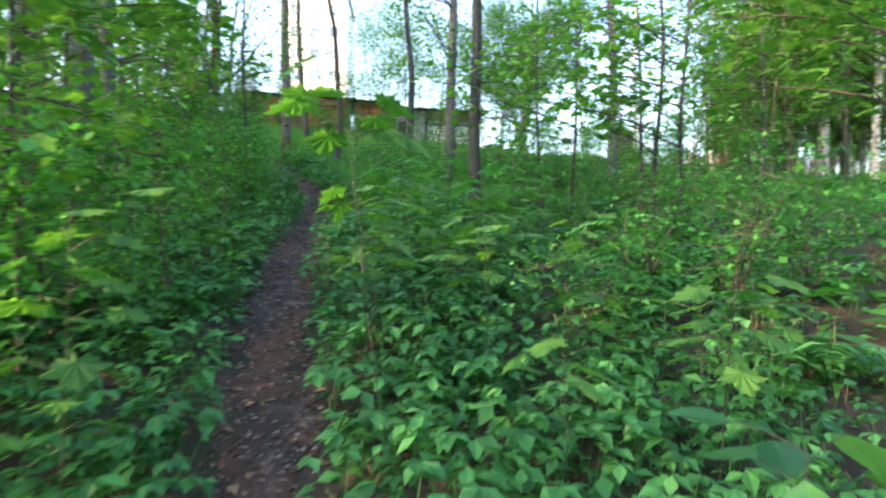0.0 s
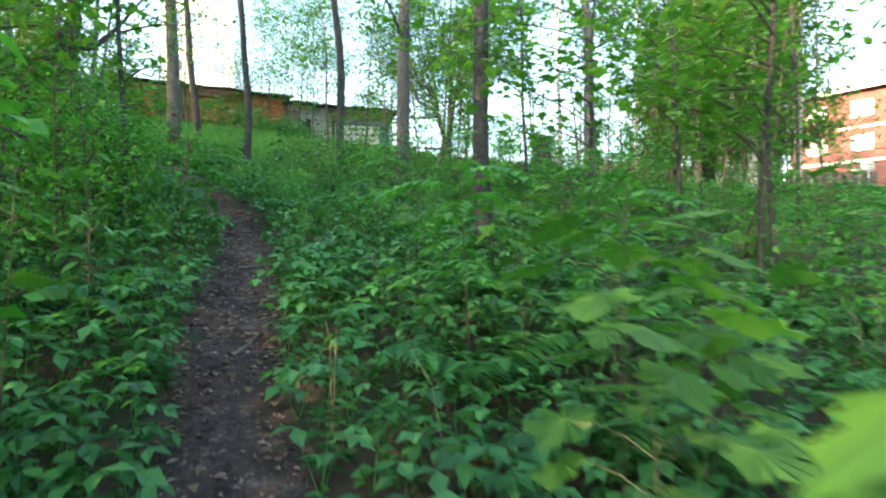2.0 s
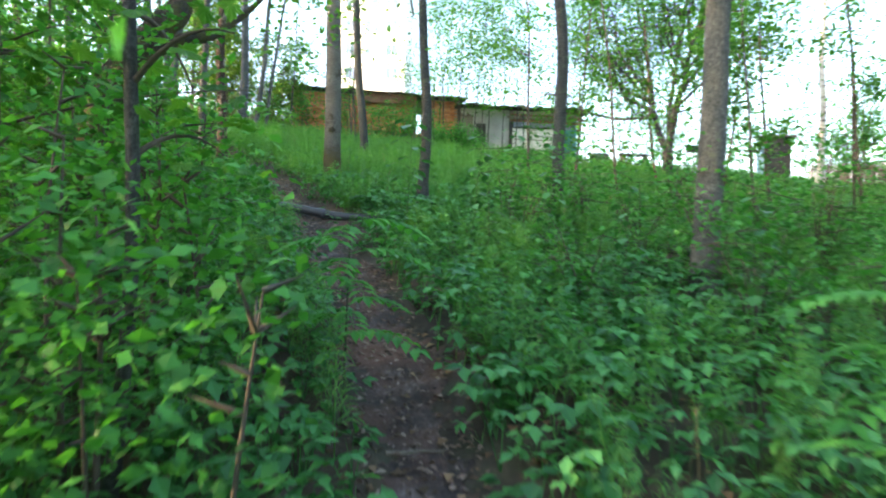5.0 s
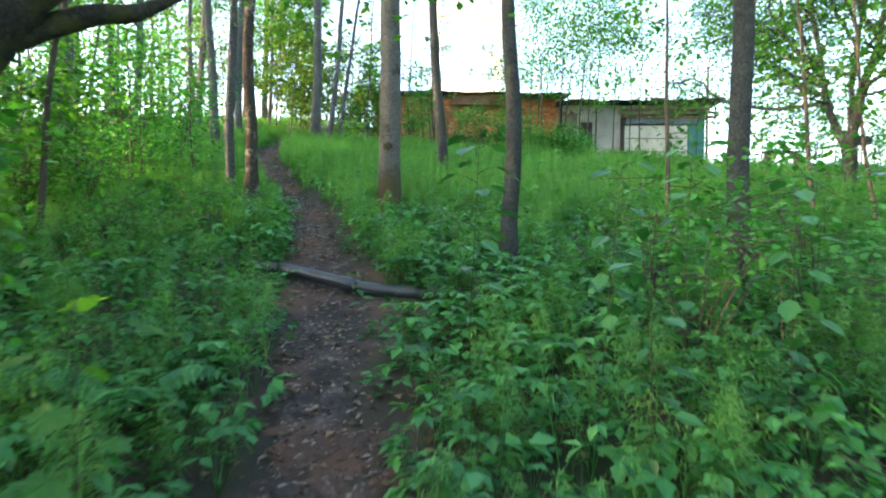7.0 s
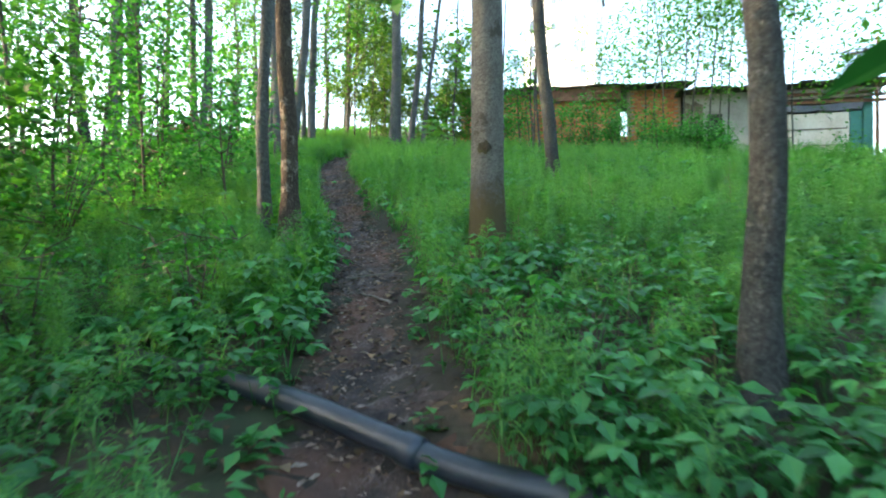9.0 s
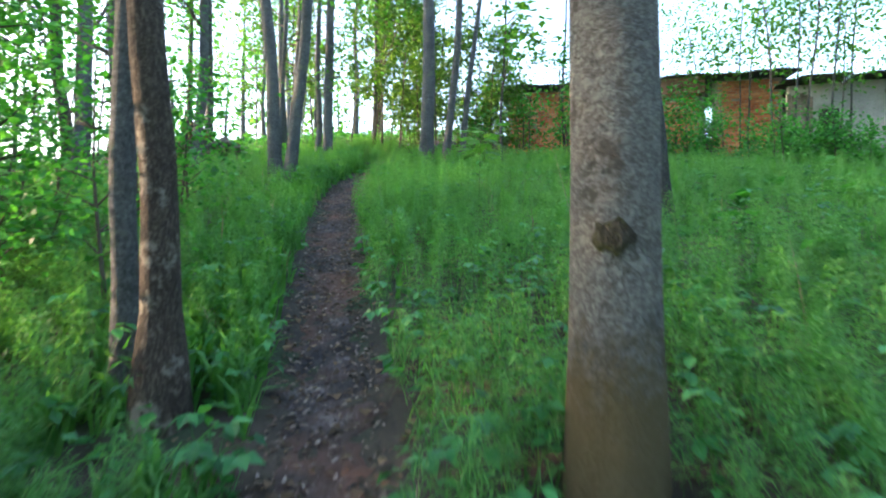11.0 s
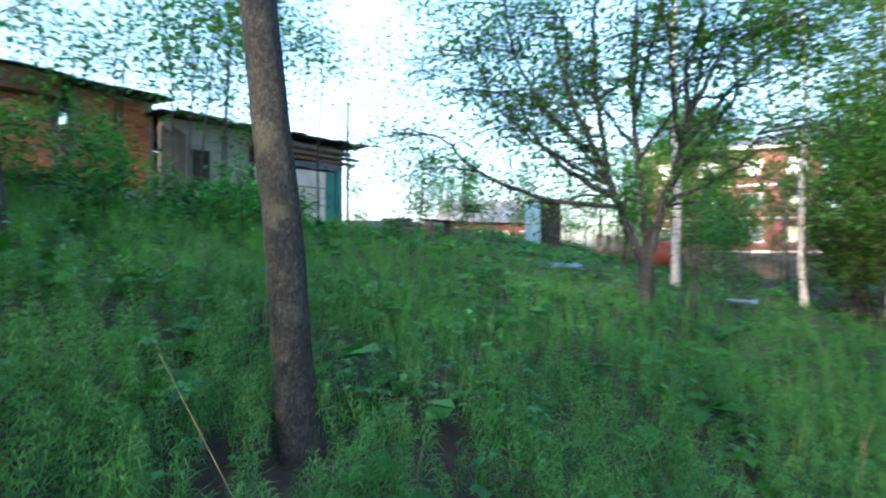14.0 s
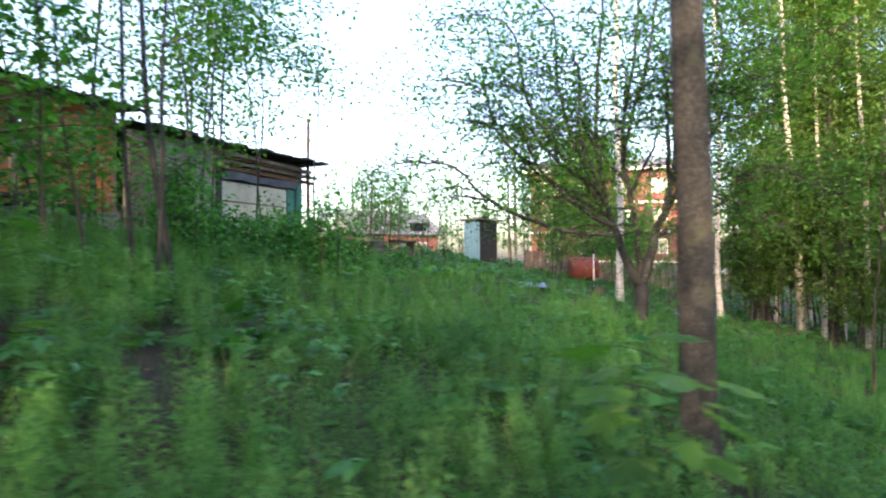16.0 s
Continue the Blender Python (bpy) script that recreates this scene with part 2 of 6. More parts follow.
WHITE = surface("white_paint", [(0.3, (0.66, 0.65, 0.62)), (0.7, (0.8, 0.79, 0.76))], 3, None, 0.6, 0.1, 20)
ROOFING = surface("grey_roofing", [(0.3, (0.1, 0.11, 0.12)), (0.7, (0.22, 0.23, 0.25))], 2, None, 0.6, 0.3, 16)
DARK = surface("black_crate", [(0.3, (0.012, 0.012, 0.013)), (0.7, (0.035, 0.033, 0.03))], 4, None, 0.7, 0.3, 20)
REDPAINT = surface("red_oxide_paint", [(0.3, (0.14, 0.03, 0.02)), (0.7, (0.26, 0.07, 0.045))], 2.5, None, 0.7, 0.25, 22)
glass_m, gn, gl, gb = material("window_glass")
gb.inputs["Base Color"].default_value = (0.25, 0.3, 0.34, 1)
gb.inputs["Roughness"].default_value, gb.inputs["Metallic"].default_value = 0.08, 0.6
GLASS = glass_m

# ---- the lie of the land ----
LAND = (-0.124, 0.15, 2.26, 0.284, -0.595, 0.031, 0.028, -0.064, 0.062, -0.006)
TRAIL = [(0.9, -9.0), (0.3, -3.0), (-0.2, 0.0), (-0.6, 1.5), (-0.98, 3.1), (-1.4, 4.6), (-1.65, 6.0), (-1.8, 7.4), (-1.95, 8.8), (-2.45, 10.4),
         (-3.1, 12.0), (-3.75, 13.2), (-4.35, 14.4), (-5.0, 15.4), (-5.6, 16.45), (-6.4, 17.65), (-7.3, 18.7), (-8.3, 19.9),
         (-9.35, 21.2), (-10.3, 22.5), (-11.1, 24.0), (-11.8, 25.4), (-12.7, 28.0), (-14.5, 33.0)]


def smooth_line(pts, per=10):
    p = [np.array(q, float) for q in pts]
    p = [2 * p[0] - p[1]] + p + [2 * p[-1] - p[-2]]
    out = []
    for i in range(1, len(p) - 2):
        for k in range(per):
            t = k / per
            out.append(0.5 * (2 * p[i] + (p[i + 1] - p[i - 1]) * t + (2 * p[i - 1] - 5 * p[i] + 4 * p[i + 1] - p[i + 2]) * t * t
                              + (3 * p[i] - p[i - 1] - 3 * p[i + 1] + p[i + 2]) * t ** 3))
    out.append(p[-2])
    return np.array(out)


TRAIL_LINE = smooth_line(TRAIL, 6)


def from_trail(x, y):
    """Signed distance from the trail's middle line: minus on its left."""
    x, y = np.asarray(x, float), np.asarray(y, float)
    best, sign = np.full(x.shape, 1e9), np.ones(x.shape)
    for (ax, ay), (bx, by) in zip(TRAIL_LINE[:-1], TRAIL_LINE[1:]):
        dx, dy = bx - ax, by - ay
        t = np.clip(((x - ax) * dx + (y - ay) * dy) / (dx * dx + dy * dy), 0, 1)
        ex, ey = x - ax - t * dx, y - ay - t * dy
        d = np.hypot(ex, ey)
        s = np.where(dx * ey - dy * ex > 0, -1.0, 1.0)
        sign = np.where(d < best, s, sign)
        best = np.minimum(d, best)
    return best * sign


def soft_clip(v, lo, hi, w=4.0):
    v = np.asarray(v, float)
    v = np.where(v > hi - w, hi - w * np.exp(-(np.maximum(v - (hi - w), 0)) / w), v)
    return np.where(v < lo + w, lo + w * np.exp((np.minimum(v - (lo + w), 0)) / w), v)


def lay(x, y):
    u, v = soft_clip(x, -24, 38) / 10, soft_clip(y, -12, 42) / 10
    a, b, c, d, e, f, g, h, i, j = LAND
    return a + b * u + c * v + d * u * u + e * u * v + f * v * v + g * u ** 3 + h * u * u * v + i * u * v * v + j * v ** 3


def height(x, y, trench=True):
    x, y = np.asarray(x, float), np.asarray(y, float)
    z = lay(x, y)
    strip = np.clip((x + 14.5) / 3.5, 0, 1) * np.clip((9.0 - x) / 4.0, 0, 1) * np.clip((y - 25.5) / 4.0, 0, 1) * np.clip((60.0 - y) / 12.0, 0, 1)
    z = z - strip * np.logaddexp(0.0, (z - 7.15) * 4.0) / 4.0
    z = z + 0.05 * np.sin(1.3 * x + 0.7 * y) * np.sin(0.9 * y - 0.5 * x) + 0.025 * np.sin(3.1 * x - 1.7) * np.sin(2.7 * y + 0.4)
    z = z + 0.008 * np.sin(9.1 * x + 2.3 * y) * np.sin(8.3 * y - 3.1 * x)
    if trench:
        d = np.abs(from_trail(x, y))
        z = z - 0.1 * np.exp(-(d / 0.33) ** 4)
    return z


def gz(x, y):
    return float(height(np.array([x]), np.array([y]))[0])


# ---- mesh helpers ----
def mesh_from(name, V, F, mat, smooth=False):
    V, F = np.asarray(V, np.float32), np.asarray(F, np.int32)
    me = bpy.data.meshes.new(name)
    me.vertices.add(len(V))
    me.vertices.foreach_set("co", V.ravel())
    k = F.shape[1]
    me.loops.add(F.size)
    me.loops.foreach_set("vertex_index", F.ravel())
    me.polygons.add(len(F))
    me.polygons.foreach_set("loop_start", np.arange(len(F), dtype=np.int32) * k)
    me.polygons.foreach_set("use_smooth", np.full(len(F), smooth, dtype=bool))
    me.update(calc_edges=True)
    me.materials.append(mat)
    return me


def join(pieces):
    V, F, n = [], [], 0
    for v, f in pieces:
        V.append(v)
        F.append(np.asarray(f) + n)
        n += len(v)
    return np.concatenate(V), np.concatenate(F)


def child(name, me, parent, label="", at=None, kind=""):
    ob = new(name, me)
    ob.parent = parent
    if at is not None:
        ob.matrix_local = at
    if label:
        ob["label"] = label
    if kind:
        ob["kind"] = kind
    return ob


def part(name, bm, mat, parent, label=""):
    me = bpy.data.meshes.new(name)
    bm.to_mesh(me)
    bm.free()
    me.materials.append(mat)
    return child(name, me, parent, label)


def box(bm, x0, x1, y0, y1, z0, z1, m=None, bevel=0.0):
    r = bmesh.ops.create_cube(bm, size=1.0)
    vs = r["verts"]
    mm = Matrix.Translation(((x0 + x1) / 2, (y0 + y1) / 2, (z0 + z1) / 2)) @ Matrix.Diagonal((x1 - x0, y1 - y0, z1 - z0, 1))
    bmesh.ops.transform(bm, matrix=(m @ mm) if m else mm, verts=vs)
    if bevel:
        es = list({e for v in vs for e in v.link_edges})
        bmesh.ops.bevel(bm, geom=es, offset=bevel, segments=2, affect="EDGES")
    return vs


def boxed(*a, bevel=0.0, m=None):
    bm = bmesh.new()
    box(bm, *a, m=m, bevel=bevel)
    return bm


def root(name, x, y, z, rz, label, category, group="", kind=""):
    ob = new(name)
    ob.empty_display_size = 0.2
    ob.matrix_world = pose(x, y, z, 0, 0, rz)
    return tagged(ob, label, category, group, kind)


def tube(points, radii, sides=8, rough=0.0, rng=None):
    """A tapered, slightly lumpy round stem along points."""
    P, R = np.asarray(points, float), np.asarray(radii, float)
    n = len(P)
    T = np.gradient(P, axis=0)
    T /= np.linalg.norm(T, axis=1)[:, None] + 1e-9
    ref = np.array([1.0, 0.03, 0.0]) if abs(T[0][0]) < 0.8 else np.array([0.0, 1.0, 0.03])
    A = np.cross(T, ref)
    A /= np.linalg.norm(A, axis=1)[:, None] + 1e-9
    B = np.cross(T, A)
    ang = np.arange(sides) * 2 * math.pi / sides
    rr = R[:, None] * np.ones((1, sides))
    if rough and rng is not None:
        lump = rng.normal(0, 1, (n, sides))
        rr = rr * (1 + rough * (0.6 * lump + 0.4 * np.roll(lump, 1, 0)))
    V = P[:, None, :] + rr[..., None] * (np.cos(ang)[None, :, None] * A[:, None, :] + np.sin(ang)[None, :, None] * B[:, None, :])
    V = V.reshape(-1, 3)
    F = []
    for i in range(n - 1):
        for k in range(sides):
            a, b = i * sides + k, i * sides + (k + 1) % sides
            F += [(a, b, b + sides), (a, b + sides, a + sides)]
    c = len(V)
    V = np.vstack([V, P[-1:]])
    F += [((n - 1) * sides + k, (n - 1) * sides + (k + 1) % sides, c) for k in range(sides)]
    return V, np.array(F)


def stamp(tv, tf, pos, yaw, size, tip=None, rollv=None):
    """Copies of one small template at many places, as one array of corners and triangles."""
    n, k = len(pos), len(tv)
    cy, sy = np.cos(yaw), np.sin(yaw)
    v = np.asarray(tv, float)[None] * np.asarray(size, float).reshape(n, 1, -1)
    if tip is not None:
        ct, st = np.cos(tip)[:, None], np.sin(tip)[:, None]
        y, z = v[..., 1] * ct - v[..., 2] * st, v[..., 1] * st + v[..., 2] * ct
        v = np.stack([v[..., 0], y, z], -1)
    if rollv is not None:
        cr, sr = np.cos(rollv)[:, None], np.sin(rollv)[:, None]
        x, z = v[..., 0] * cr + v[..., 2] * sr, -v[..., 0] * sr + v[..., 2] * cr
        v = np.stack([x, v[..., 1], z], -1)
    x, y = v[..., 0] * cy[:, None] - v[..., 1] * sy[:, None], v[..., 0] * sy[:, None] + v[..., 1] * cy[:, None]
    v = np.stack([x, y, v[..., 2]], -1) + np.asarray(pos)[:, None, :]
    f = np.asarray(tf)[None] + (np.arange(n) * k)[:, None, None]
    return v.reshape(-1, 3), f.reshape(-1, 3)


# leaf shapes, one unit long along y
SIMPLE = (np.array([(0, 0, 0), (-0.32, 0.45, 0.06), (0, 0.5, -0.02), (0.32, 0.45, 0.06), (0, 1, -0.12)]),
          np.array([(0, 2, 1), (0, 3, 2), (1, 2, 4), (2, 3, 4)]))
RHOMB = (np.array([(0, 0, 0), (-0.34, 0.5, 0.05), (0.34, 0.5, 0.05), (0, 1, -0.08)]), np.array([(0, 2, 1), (1, 2, 3)]))


def maple_shape():
    lobes = [(195, 0.34), (222, 0.58), (238, 0.48), (250, 0.58), (264, 0.54), (284, 0.9), (294, 0.7), (304, 0.72), (316, 0.56), (332, 0.8), (344, 0.78), (0, 1.05)]
    left = [(-r * math.sin(radians(360 - a)), r * math.cos(radians(360 - a))) for a, r in lobes]
    right = [(-x, y) for x, y in reversed(left[:-1])]
    ring = left + right
    V = [(0, 0.02, 0)] + [(x * 0.62, 0.34 + y * 0.62, -0.10 * (x * x + (y - 0.2) ** 2) + 0.03 * (1 if k % 2 else -1)) for k, (x, y) in enumerate(ring)]
    V.append((0, 0.34, 0.03))
    c = len(V) - 1
    n = len(ring)
    F = [(c, 1 + (k + 1) % n, 1 + k) for k in range(n - 1)] + [(c, 1, 0), (c, 0, n)]
    return np.array(V), np.array(F)


MAPLE_LEAF = maple_shape()


def oval_shape():
    V, F = [(0, 0, 0)], []
    for k in range(1, 7):
        t = k / 7
        w = 0.34 * math.sin(math.pi * t ** 0.85)
        V += [(-w, t, 0.07 * w - 0.12 * t * t), (0, t, -0.03 - 0.12 * t * t), (w, t, 0.07 * w - 0.12 * t * t)]
    V.append((0, 1, -0.16))
    F += [(0, 2, 1), (0, 3, 2)]
    for k in range(5):
        a, b = 1 + 3 * k, 4 + 3 * k
        F += [(a, a + 1, b + 1), (a, b + 1, b), (a + 1, a + 2, b + 2), (a + 1, b + 2, b + 1)]
    a, e = 16, len(V) - 1
    F += [(a, a + 1, e), (a + 1, a + 2, e)]
    return np.array(V), np.array(F)


OVAL_LEAF = oval_shape()

# ---- ground and footpath ----
def spread(lo, hi, step, far):
    a = list(np.arange(lo, hi + 1e-6, step))
    s, x = step, a[-1]
    while x < far:
        s *= 1.35
        x += s
        a.append(x)
    s, x = step, a[0]
    while x > -far:
        s *= 1.35
        x -= s
        a.insert(0, x)
    return np.array(a)


gx, gy = spread(-20, 20, 0.25, 900), spread(-4, 36, 0.25, 900)
GX, GY = np.meshgrid(gx, gy)
GZ = height(GX.ravel(), GY.ravel())
nx, ny = len(gx), len(gy)
ii, jj = np.meshgrid(np.arange(nx - 1), np.arange(ny - 1))
q = (jj * nx + ii).ravel()
me = mesh_from("ground", np.stack([GX.ravel(), GY.ravel(), GZ], 1), np.stack([q, q + 1, q + 1 + nx, q + nx], 1), SOIL, True)
tagged(new("ground", me), "sloping woodland floor of dark soil and old leaves", "ground", kind="structure")

line = smooth_line(TRAIL, 24)
tan = np.gradient(line, axis=0)
tan /= np.linalg.norm(tan, axis=1)[:, None]
side = np.stack([tan[:, 1], -tan[:, 0]], 1)
rng = np.random.default_rng(4)
cross = np.linspace(-1, 1, 9)
PV = []
half_w = 0.28 + 0.05 * np.sin(np.arange(len(line)) * 0.21) + 0.03 * rng.normal(0, 1, len(line)) + 0.2 * np.exp(-((line[:, 1] - 14.1) / 0.8) ** 2)
for k, s in enumerate(cross):
    w = half_w + (0.03 * rng.normal(0, 1, len(line)) if abs(s) > 0.7 else 0)
    xy = line + side * (s * w)[:, None]
    z = height(xy[:, 0], xy[:, 1]) + 0.022 * (1 - s ** 6) - 0.02 * s ** 6 + 0.009 * rng.normal(0, 1, len(line))
    PV.append(np.column_stack([xy, z]))
PV = np.stack(PV, 1).reshape(-1, 3)
nl = len(line)
F = [(i * 9 + k, i * 9 + k + 1, i * 9 + k + 10, i * 9 + k + 9) for i in range(nl - 1) for k in range(8)]
tagged(new("footpath", mesh_from("footpath", PV, F, TROD, True)), "narrow trodden earth footpath climbing through the undergrowth", "path", kind="structure")


# ---- trees ----
def crown_leaves(points, rng, count, spread_r, size, shape=RHOMB, origin=None):
    pts = np.asarray(points)
    base = pts[rng.integers(0, len(pts), count)]
    pos = base + rng.normal(0, spread_r, (count, 3)) * np.array([1, 1, 0.75])
    if origin is not None:
        pos = pos[np.abs(from_trail(pos[:, 0] + origin[0], pos[:, 1] + origin[1])) > 0.45]
        count = len(pos)
    return stamp(*shape, pos, rng.uniform(0, 6.283, count), (size * rng.uniform(0.65, 1.25, count))[:, None], rng.normal(-0.25, 0.45, count), rng.normal(0, 0.45, count))


def stem_line(h, lean, wave, rng, bends=9, start=-0.25):
    """Middle line of a trunk from below the ground up; lean: metres of drift at the top of the first 5 m."""
    zs = np.concatenate([[start], np.linspace(0, 1, bends * 2)[0:] ** 1.1 * h])
    ph = rng.uniform(0, 6.28, 4)
    x = lean[0] * (zs / 5) + wave * (np.sin(zs * 0.9 + ph[0]) - math.sin(ph[0])) + 0.4 * wave * np.sin(zs * 2.1 + ph[1]) * np.minimum(zs, 1)
    y = lean[1] * (zs / 5) + wave * (np.sin(zs * 0.8 + ph[2]) - math.sin(ph[2])) + 0.4 * wave * np.sin(zs * 1.9 + ph[3]) * np.minimum(zs, 1)
    return np.stack([x, y, zs], 1)


def tree(name, x, y, dia, h, label, category="tree", lean=(0, 0), wave=0.05, crown_from=0.45, reach=2.0, leaves=2200, leaf=0.11,
         bark=BARK, green=CROWN, seed=1, stems=(), limbs=11, low_limbs=0, group="trees of the wood", flare=1.35, rise=0.5, puff=0.3, twigs=6, fine=True):
    rng = np.random.default_rng(seed)
    t = root(name, x, y, gz(x, y), 0, label, category, group)
    tips, branch_bits = [], []
    all_stems = [((0.0, 0.0), dia, lean, h)] + list(stems)
    for (ox, oy), d, ln, hh in all_stems:
        L = stem_line(hh, ln, wave, rng)
        L[:, 0] += ox
        L[:, 1] += oy
        f = np.clip(L[:, 2] / hh, 0, 1)
        R = d / 2 * (1 - 0.72 * f) * (1 + (flare - 1) * np.exp(-np.maximum(L[:, 2], 0) / 0.18))
        dense = np.linspace(0, len(L) - 1, 46)
        LL = np.stack([np.interp(dense, np.arange(len(L)), L[:, k]) for k in range(3)], 1)
        RR = np.interp(dense, np.arange(len(L)), R)
        if fine:
            child("trunk", mesh_from("trunk", *tube(LL, RR, 14, 0.035, rng), bark, True), t)
        else:
            child("trunk", mesh_from("trunk", *tube(LL[::2], RR[::2], 9, 0.03, rng), bark, True), t)
        for k in range(limbs):
            fr = crown_from + (1 - crown_from) * (k + rng.uniform(0, 0.9)) / limbs
            if low_limbs and k < low_limbs:
                fr = rng.uniform(0.16, crown_from)
            p0 = np.array([np.interp(fr * hh, L[:, 2], L[:, q]) for q in range(3)])
            az, el = rng.uniform(0, 6.283), rise + rng.uniform(-0.3, 0.35)
            ln_ = reach * rng.uniform(0.55, 1.1) * (1.15 - 0.75 * max(0, (fr - crown_from)) / (1 - crown_from + 1e-6))
            u = np.array([math.cos(az) * math.cos(el), math.sin(az) * math.cos(el), math.sin(el)])
            s = np.linspace(0, 1, 7)
            bend = rng.normal(0, 0.12, 3)
            pts = p0 + s[:, None] * u * ln_ + (s ** 2)[:, None] * bend * ln_ + np.array([0, 0, -0.12 * ln_]) * (s ** 2)[:, None]
            r0 = max(0.012, d * 0.16 * (1.1 - fr))
            branch_bits.append(tube(pts[::2], (r0 * (1 - 0.85 * s))[::2], 5))
            for j in range(twigs):
                a = pts[rng.integers(2, 7)]
                v = u * rng.uniform(0.1, 0.6) + rng.normal(0, 0.5, 3)
                tw = np.array([a, a + v * 0.22 * ln_, a + v * 0.4 * ln_ + np.array([0, 0, -0.03 * ln_])])
                if fine:
                    branch_bits.append(tube(tw[::2], [r0 * 0.33, 0.003], 3))
                tips += [tw[1], tw[2], tw[2], 0.5 * (tw[1] + tw[2])]
            tips += [pts[4], pts[5], pts[6]]
    child("branches", mesh_from("branches", *join(branch_bits), TWIG if bark is not BIRCH else DARKBARK, True), t, "", None, "stuff")
    child("crown", mesh_from("crown", *crown_leaves(tips, rng, int(leaves * (0.65 if name == "alder_tree" else 1.0)), puff, leaf), green), t, "", None, "stuff")
    return t


TALL = "tall grey-barked alder with a high leafy crown"
stout = tree("alder_tree", -4.97, 17.5, 0.325, 15, "stout grey-barked alder standing close beside the footpath", "tree", (-0.05, 0.1), 0.02, 0.5, 2.6, 3600, 0.11, seed=11, flare=1.12, bark=MOSSFOOT)
scar = bmesh.new()
bmesh.ops.create_uvsphere(scar, u_segments=14, v_segments=8, radius=1.0)
for v in scar.verts:
    v.co *= 1 + 0.12 * math.sin(5 * v.co.x + 3 * v.co.z) * math.sin(4 * v.co.y)
for v in scar.verts:
    v.co.x, v.co.y, v.co.z = 0.07 * v.co.x * (1 + 0.25 * math.sin(9 * v.co.z)), 0.011 * v.co.y, 0.05 * v.co.z * (1 + 0.3 * math.sin(7 * v.co.x))
    v.co.y += v.co.x ** 2 / 0.3
bmesh.ops.translate(scar, vec=(0.018, -0.151, 0.98), verts=scar.verts[:])
part("bark_scar", scar, MOSSBARK, stout, "dark brown mossy scar on the bark")
tree("alder_tree", -5.39, 21.9, 0.235, 13, "slender leaning grey-brown alder in the horsetail", "tree", (-0.3, 0.1), 0.04, 0.55, 2.2, 2600, 0.11, seed=12, bark=DARKBARK)
tree("alder_tree", -2.95, 15.5, 0.17, 11, "slim crooked dark alder in the undergrowth", "tree", (-0.35, 0.1), 0.09, 0.55, 2.0, 2200, seed=13, bark=DARKBARK)
tree("alder_tree", -0.9, 15.45, 0.2, 12, "slim dark alder with a bent foot", "tree", (-0.2, 0.1), 0.06, 0.5, 2.0, 2200, seed=14, bark=DARKBARK)
tree("alder_tree", 0.13, 12.5, 0.25, 13, TALL, "tree", (0.05, 0.1), 0.03, 0.45, 2.4, 2600, seed=15, low_limbs=4)
tree("alder_tree", 0.5, 8.3, 0.19, 11, "young dark alder beside the footpath undergrowth", "tree", (0.0, 0.2), 0.03, 0.5, 2.0, 2200, seed=16, bark=DARKBARK)
tree("alder_tree", 3.95, 13.0, 0.24, 13, TALL, "tree", (0.0, 0.1), 0.04, 0.42, 2.4, 3600, seed=17, low_limbs=6)
tree("alder_tree", 13.4, 21.9, 0.42, 14, "thick dark alder standing among the white birches", "tree", (0.05, 0.1), 0.04, 0.3, 2.6, 5000, 0.13, seed=18, low_limbs=4, bark=DARKBARK)
tree("broken_alder", -7.03, 17.2, 0.18, 12, "cracked old alder trunk with peeling brown bark", "tree", (0.1, 0.05), 0.05, 0.6, 2.0, 1800, seed=19, bark=PEELBARK, flare=1.75)
tree("alder_tree", -7.47, 17.32, 0.14, 12, "slim pale grey alder beside the cracked trunk", "tree", (0.12, 0.0), 0.04, 0.6, 2.0, 1600, seed=24, bark=BARK, flare=1.5)
tree("alder_tree", -11.95, 22.7, 0.25, 13, "two-stemmed alder on the slope", "tree", (-0.25, 0.1), 0.05, 0.5, 2.2, 2200, seed=20, stems=[((0.25, 0.05), 0.22, (0.55, 0.1), 12)])
tree("alder_tree", -10.84, 26.1, 0.32, 14, "three-stemmed alder clump on the slope", "tree", (-0.15, 0.1), 0.04, 0.45, 2.4, 2600, seed=21,
     stems=[((0.5, -0.1), 0.18, (0.55, 0.1), 12), ((0.75, 0.15), 0.13, (0.75, 0.1), 10)])
tree("alder_tree", -13.9, 26.3, 0.26, 12, "gnarled two-stemmed tree beside the footpath", "tree", (0.35, 0.1), 0.1, 0.4, 2.6, 2400, seed=22, stems=[((-0.35, 0.0), 0.16, (0.1, 0.1), 11)])
for k, (tx, ty, td, th) in enumerate([(-16.4, 21.7, 0.34, 15), (-17.7, 23.2, 0.42, 16), (-16.3, 24.3, 0.26, 13), (-15.1, 25.8, 0.14, 10), (-17.6, 28.5, 0.22, 13),
                                      (-18.2, 29.6, 0.26, 14), (-14.6, 29.2, 0.15, 11)]):
    tree("alder_tree", tx, ty, td, th, TALL, "tree", ((k * 37 % 7 - 3) * 0.06, 0.1), 0.05, 0.4, 2.3, 2400, 0.13, seed=40 + k, low_limbs=4)
tree("maple_tree", -6.0, 9.2, 0.4, 14, "thick grey maple trunk behind leafy undergrowth", "tree", (0.05, 0), 0.03, 0.3, 3.0, 3200, 0.13, seed=60, low_limbs=3)
tree("maple_tree", -6.5, 10.8, 0.3, 13, "grey maple trunk behind leafy undergrowth", "tree", (-0.05, 0), 0.04, 0.3, 2.8, 2600, 0.13, seed=61, low_limbs=3)

